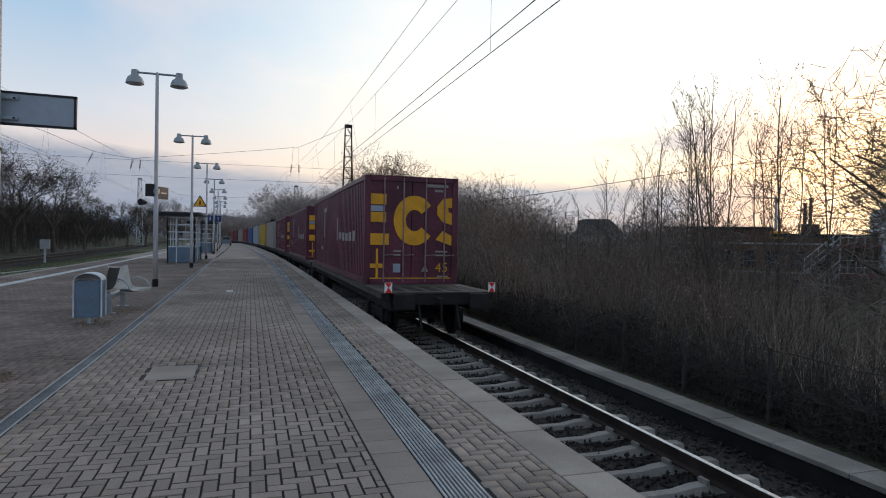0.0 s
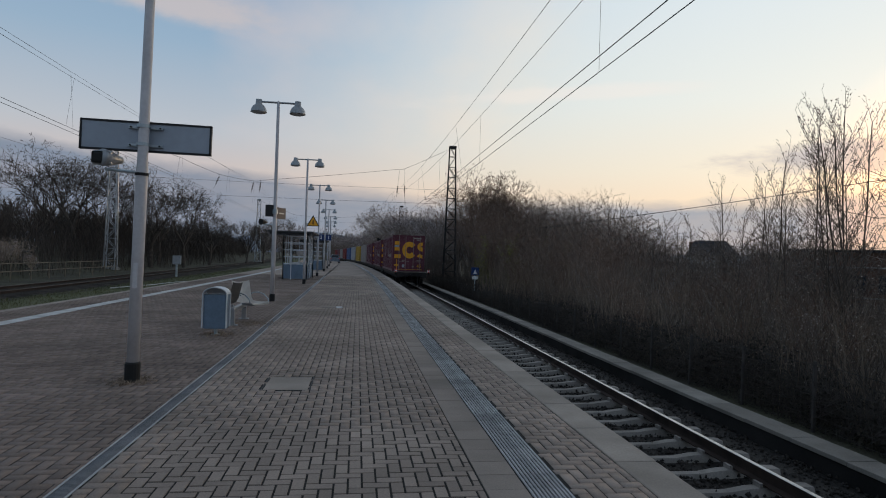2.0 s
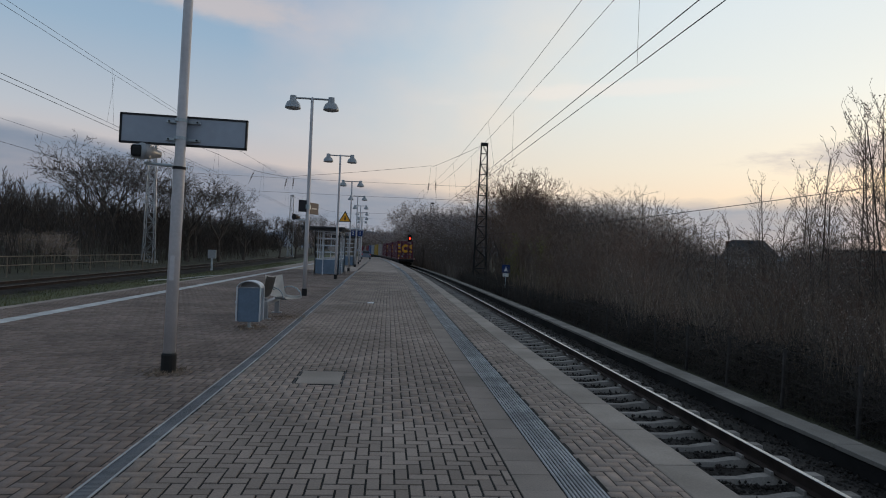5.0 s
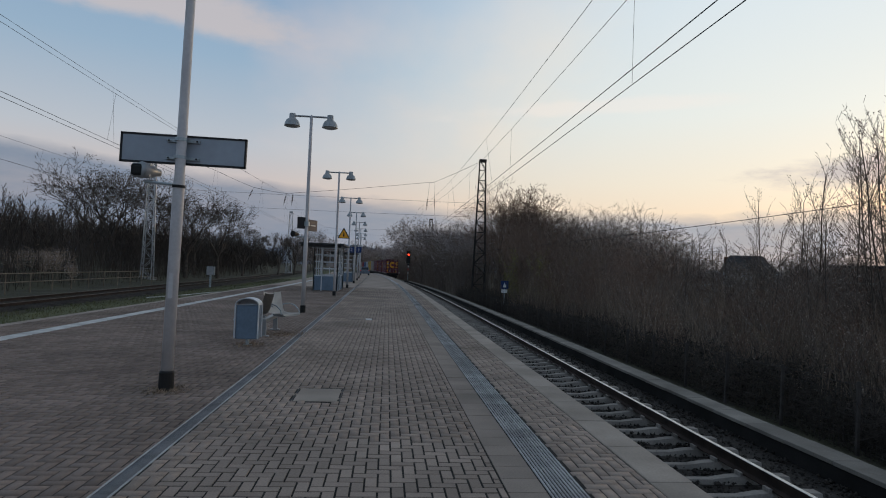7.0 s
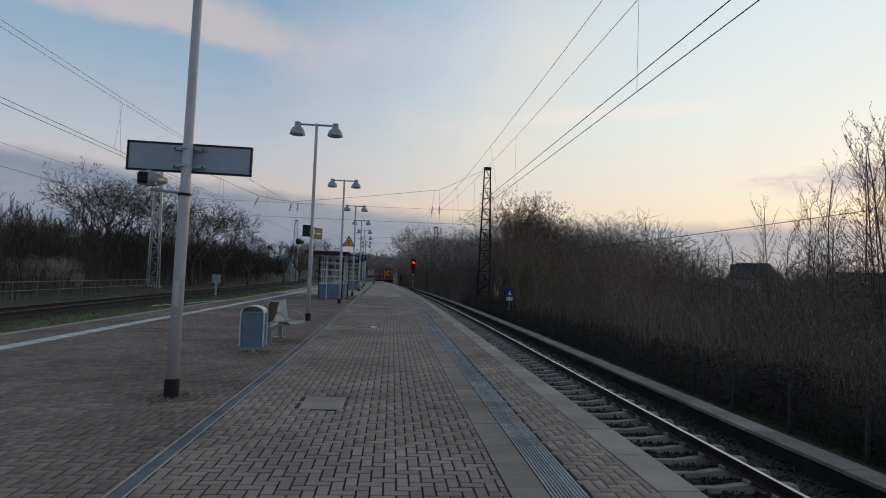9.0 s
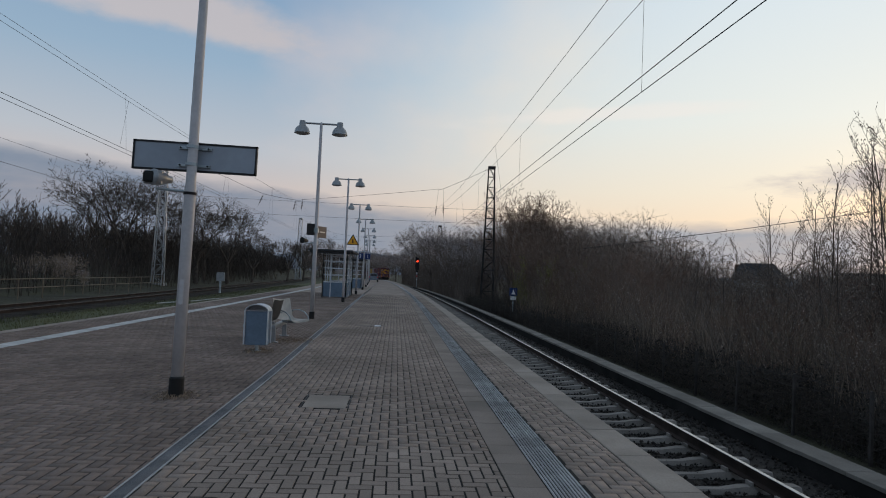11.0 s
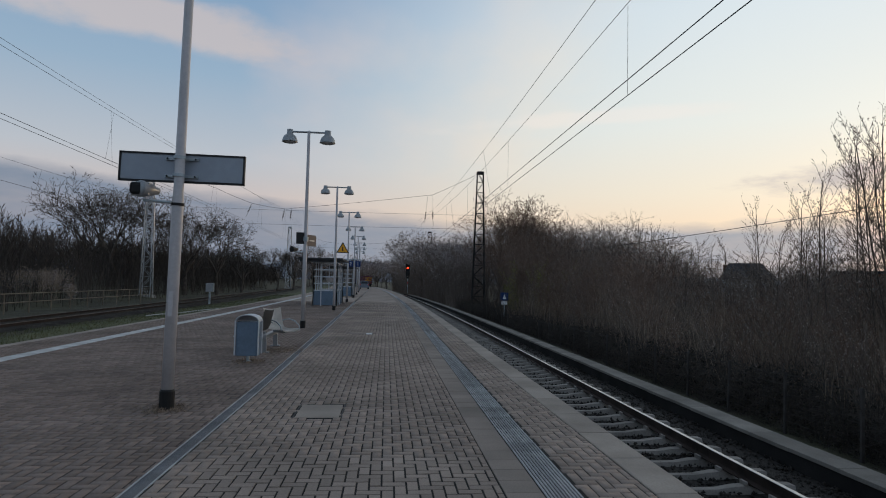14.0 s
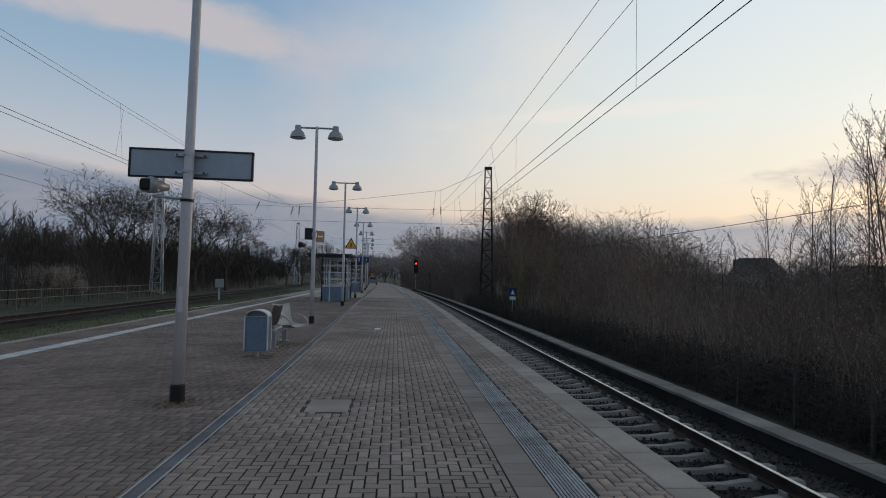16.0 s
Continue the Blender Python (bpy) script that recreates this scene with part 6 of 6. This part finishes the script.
def stems(name, label, n, seed, f, h, material, r0):
    rng = np.random.default_rng(seed)
    P = np.array([f(rng)[:2] for _ in range(n)])
    z = np.array([ground_height(x, y) for x, y in P])
    hh = rng.uniform(h[0], h[1], n)
    hh = np.minimum(hh, np.array([0.85 * brush_top(x, y) if x > 0 else 9.0 for x, y in P]) * rng.uniform(0.7, 1.0, n))
    A = np.column_stack([P, z - 0.1])
    d = rng.normal(0, 0.2, (n, 2))
    B = np.column_stack([P + d * hh[:, None] * 0.5, z + hh * 0.55])
    C = np.column_stack([P + d * hh[:, None] * 1.2 + rng.normal(0, 0.08, (n, 2)), z + hh])
    one = np.ones((n, 1)) * r0
    V1, F1 = seg_mesh(np.hstack([A, B, one, one * 0.75]), 0, 1)
    V2, F2 = seg_mesh(np.hstack([B, C, one * 0.75, one * 0.3]), 0, 1)
    tagged(put(name, mesh_np(name, np.concatenate([V1, V2]), np.concatenate([F1, F2 + len(V1)])), M[material]), label, "undergrowth", kind="stuff")


def band(x0, x1, y0, y1, p=1.0):
    def f(r):
        y = y0 + (y1 - y0) * r.uniform() ** p
        return (x0 + (x1 - x0) * r.uniform() + bend(y), y)
    return f


stems("undergrowth", "dry tan stems standing behind the fence", 4200, 71, band(9.0, 15, 4, 46, 1.2), (1.0, 3.4), "twig_tan", 0.006)
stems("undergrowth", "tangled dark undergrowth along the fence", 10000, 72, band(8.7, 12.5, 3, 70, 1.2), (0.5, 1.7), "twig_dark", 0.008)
stems("undergrowth", "dry stems between the far bushes", 3500, 73, band(14, 34, 8, 90, 1.0), (2.0, 4.2), "twig", 0.016)
stems("undergrowth", "dark undergrowth behind the railing", 6000, 74, band(-46, -20.5, 30, 130, 1.2), (1.0, 4.6), "twig_dark", 0.02)
stems("undergrowth", "dry stems beside the curving track", 4000, 75, band(8.8, 13, 70, 180, 1.0), (1.0, 4.0), "twig", 0.022)


def brambles():
    """Tangle of brambles and dead leaves that fills the wire fence from behind."""
    rng = np.random.default_rng(91)
    n = 42000
    y = 3.5 + 62 * rng.uniform(0, 1, n) ** 1.35
    x = 8.56 + 1.5 * rng.uniform(0, 1, n) ** 1.5
    top = np.maximum(-0.05 - 0.012 * np.maximum(0, y - 10), -0.35)
    z = -1.35 + (top + 1.3) * rng.uniform(0, 1, n) ** 0.85 * (0.8 + 0.25 * np.sin(y * 1.3 + np.sin(y * 0.37) * 3))
    p = np.stack([x + np.array([bend(v) for v in y]), y, z], 1)
    d = rng.normal(0, 1, (n, 3)) * (0.05 + 0.16 * rng.uniform(0, 1, (n, 1)) ** 2)
    V, F = seg_mesh(np.hstack([p - d, p + d, np.full((n, 1), 0.006), np.full((n, 1), 0.003)]), 0, 1)
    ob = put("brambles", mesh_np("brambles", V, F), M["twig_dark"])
    tagged(ob, "dark tangle of brambles grown into the wire fence", "undergrowth", kind="stuff")
    m = 36000
    k = rng.integers(0, n, m)
    c = p[k] + rng.normal(0, 0.06, (m, 3)) + np.array([0.05, 0, 0])
    c[:, 2] = np.maximum(c[:, 2], -1.33)
    a, b = rng.normal(0, 1, (m, 3)), rng.normal(0, 1, (m, 3))
    w = rng.uniform(0.02, 0.055, (m, 1))
    a *= w / np.linalg.norm(a, axis=1, keepdims=True)
    b *= w * 0.6 / np.linalg.norm(b, axis=1, keepdims=True)
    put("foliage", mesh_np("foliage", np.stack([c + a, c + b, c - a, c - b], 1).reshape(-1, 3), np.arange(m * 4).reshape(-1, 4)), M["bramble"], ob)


brambles()


def grass_strip():
    n = 26000
    rng = np.random.default_rng(81)
    y = 8 + 70 * rng.uniform(0, 1, n) ** 1.3
    x = rng.uniform(-12.2, -8.02, n) + np.array([bend(v) for v in y])
    h = rng.uniform(0.04, 0.16, n)
    a = rng.uniform(0, 6.28, n)
    w = 0.012
    p = np.stack([x, y, np.full(n, -0.44)], 1)
    side = np.stack([np.cos(a) * w, np.sin(a) * w, np.zeros(n)], 1)
    tip = np.stack([rng.normal(0, 0.03, n), rng.normal(0, 0.03, n), h], 1)
    V = np.stack([p - side, p + side, p + tip], 1).reshape(-1, 3)
    F = np.arange(3 * n).reshape(-1, 3)
    ob = put("grass", mesh_np("grass", V, F), M["grass"])
    tagged(ob, "short spring grass between platform and far track", "grass", kind="stuff")
    turf = sweep([(-12.3, -0.43), (-10.2, -0.395), (-8.0, -0.405)], steps(-6, 200), closed=False)
    part("turf", turf, M["grass"], ob)


grass_strip()


def weeds():
    for x, y, s, mt, lab in ((-2.13, 8.03, 0.14, "twig_tan", "dry weeds round a lamp foot"), (-1.75, 14.3, 0.5, "twig_tan", "withered leaves and moss on the paving"), (-2.1, 12.42, 0.22, "twig_tan", "weeds under the litter bin")):
        rng = np.random.default_rng(int(y * 10))
        n = 260
        a, d = rng.uniform(0, 6.28, n), np.abs(rng.normal(0, s * 0.6, n)) + 0.08
        p = np.stack([x + np.cos(a) * d, y + np.sin(a) * d * 1.3, np.full(n, 0.002)], 1)
        q = p + np.stack([rng.normal(0, 0.02, n), rng.normal(0, 0.02, n), rng.uniform(0.005, 0.045, n)], 1)
        V, F = tubes_np(p, q, np.full(n, 0.007), np.full(n, 0.002))
        tagged(put("weeds", mesh_np("weeds", V, F), M[mt]), lab, "weeds", kind="stuff")


weeds()


def motions():
    ts = [0.0, 0.25, 0.5, 1.0, 1.5, 2.0, 2.5, 3.0, 3.5, 4.0, 5.0, 6.0, 6.5, 7.0, 8.0, 9.0, 10.0, 11.0, 12.0, 12.5, 13.0, 14.0, 15.0, 16.0]
    for i, w in enumerate(TRAIN):
        walk(w, [(t, track_pose(rear_at(t) + i * PITCH)) for t in ts])


motions()
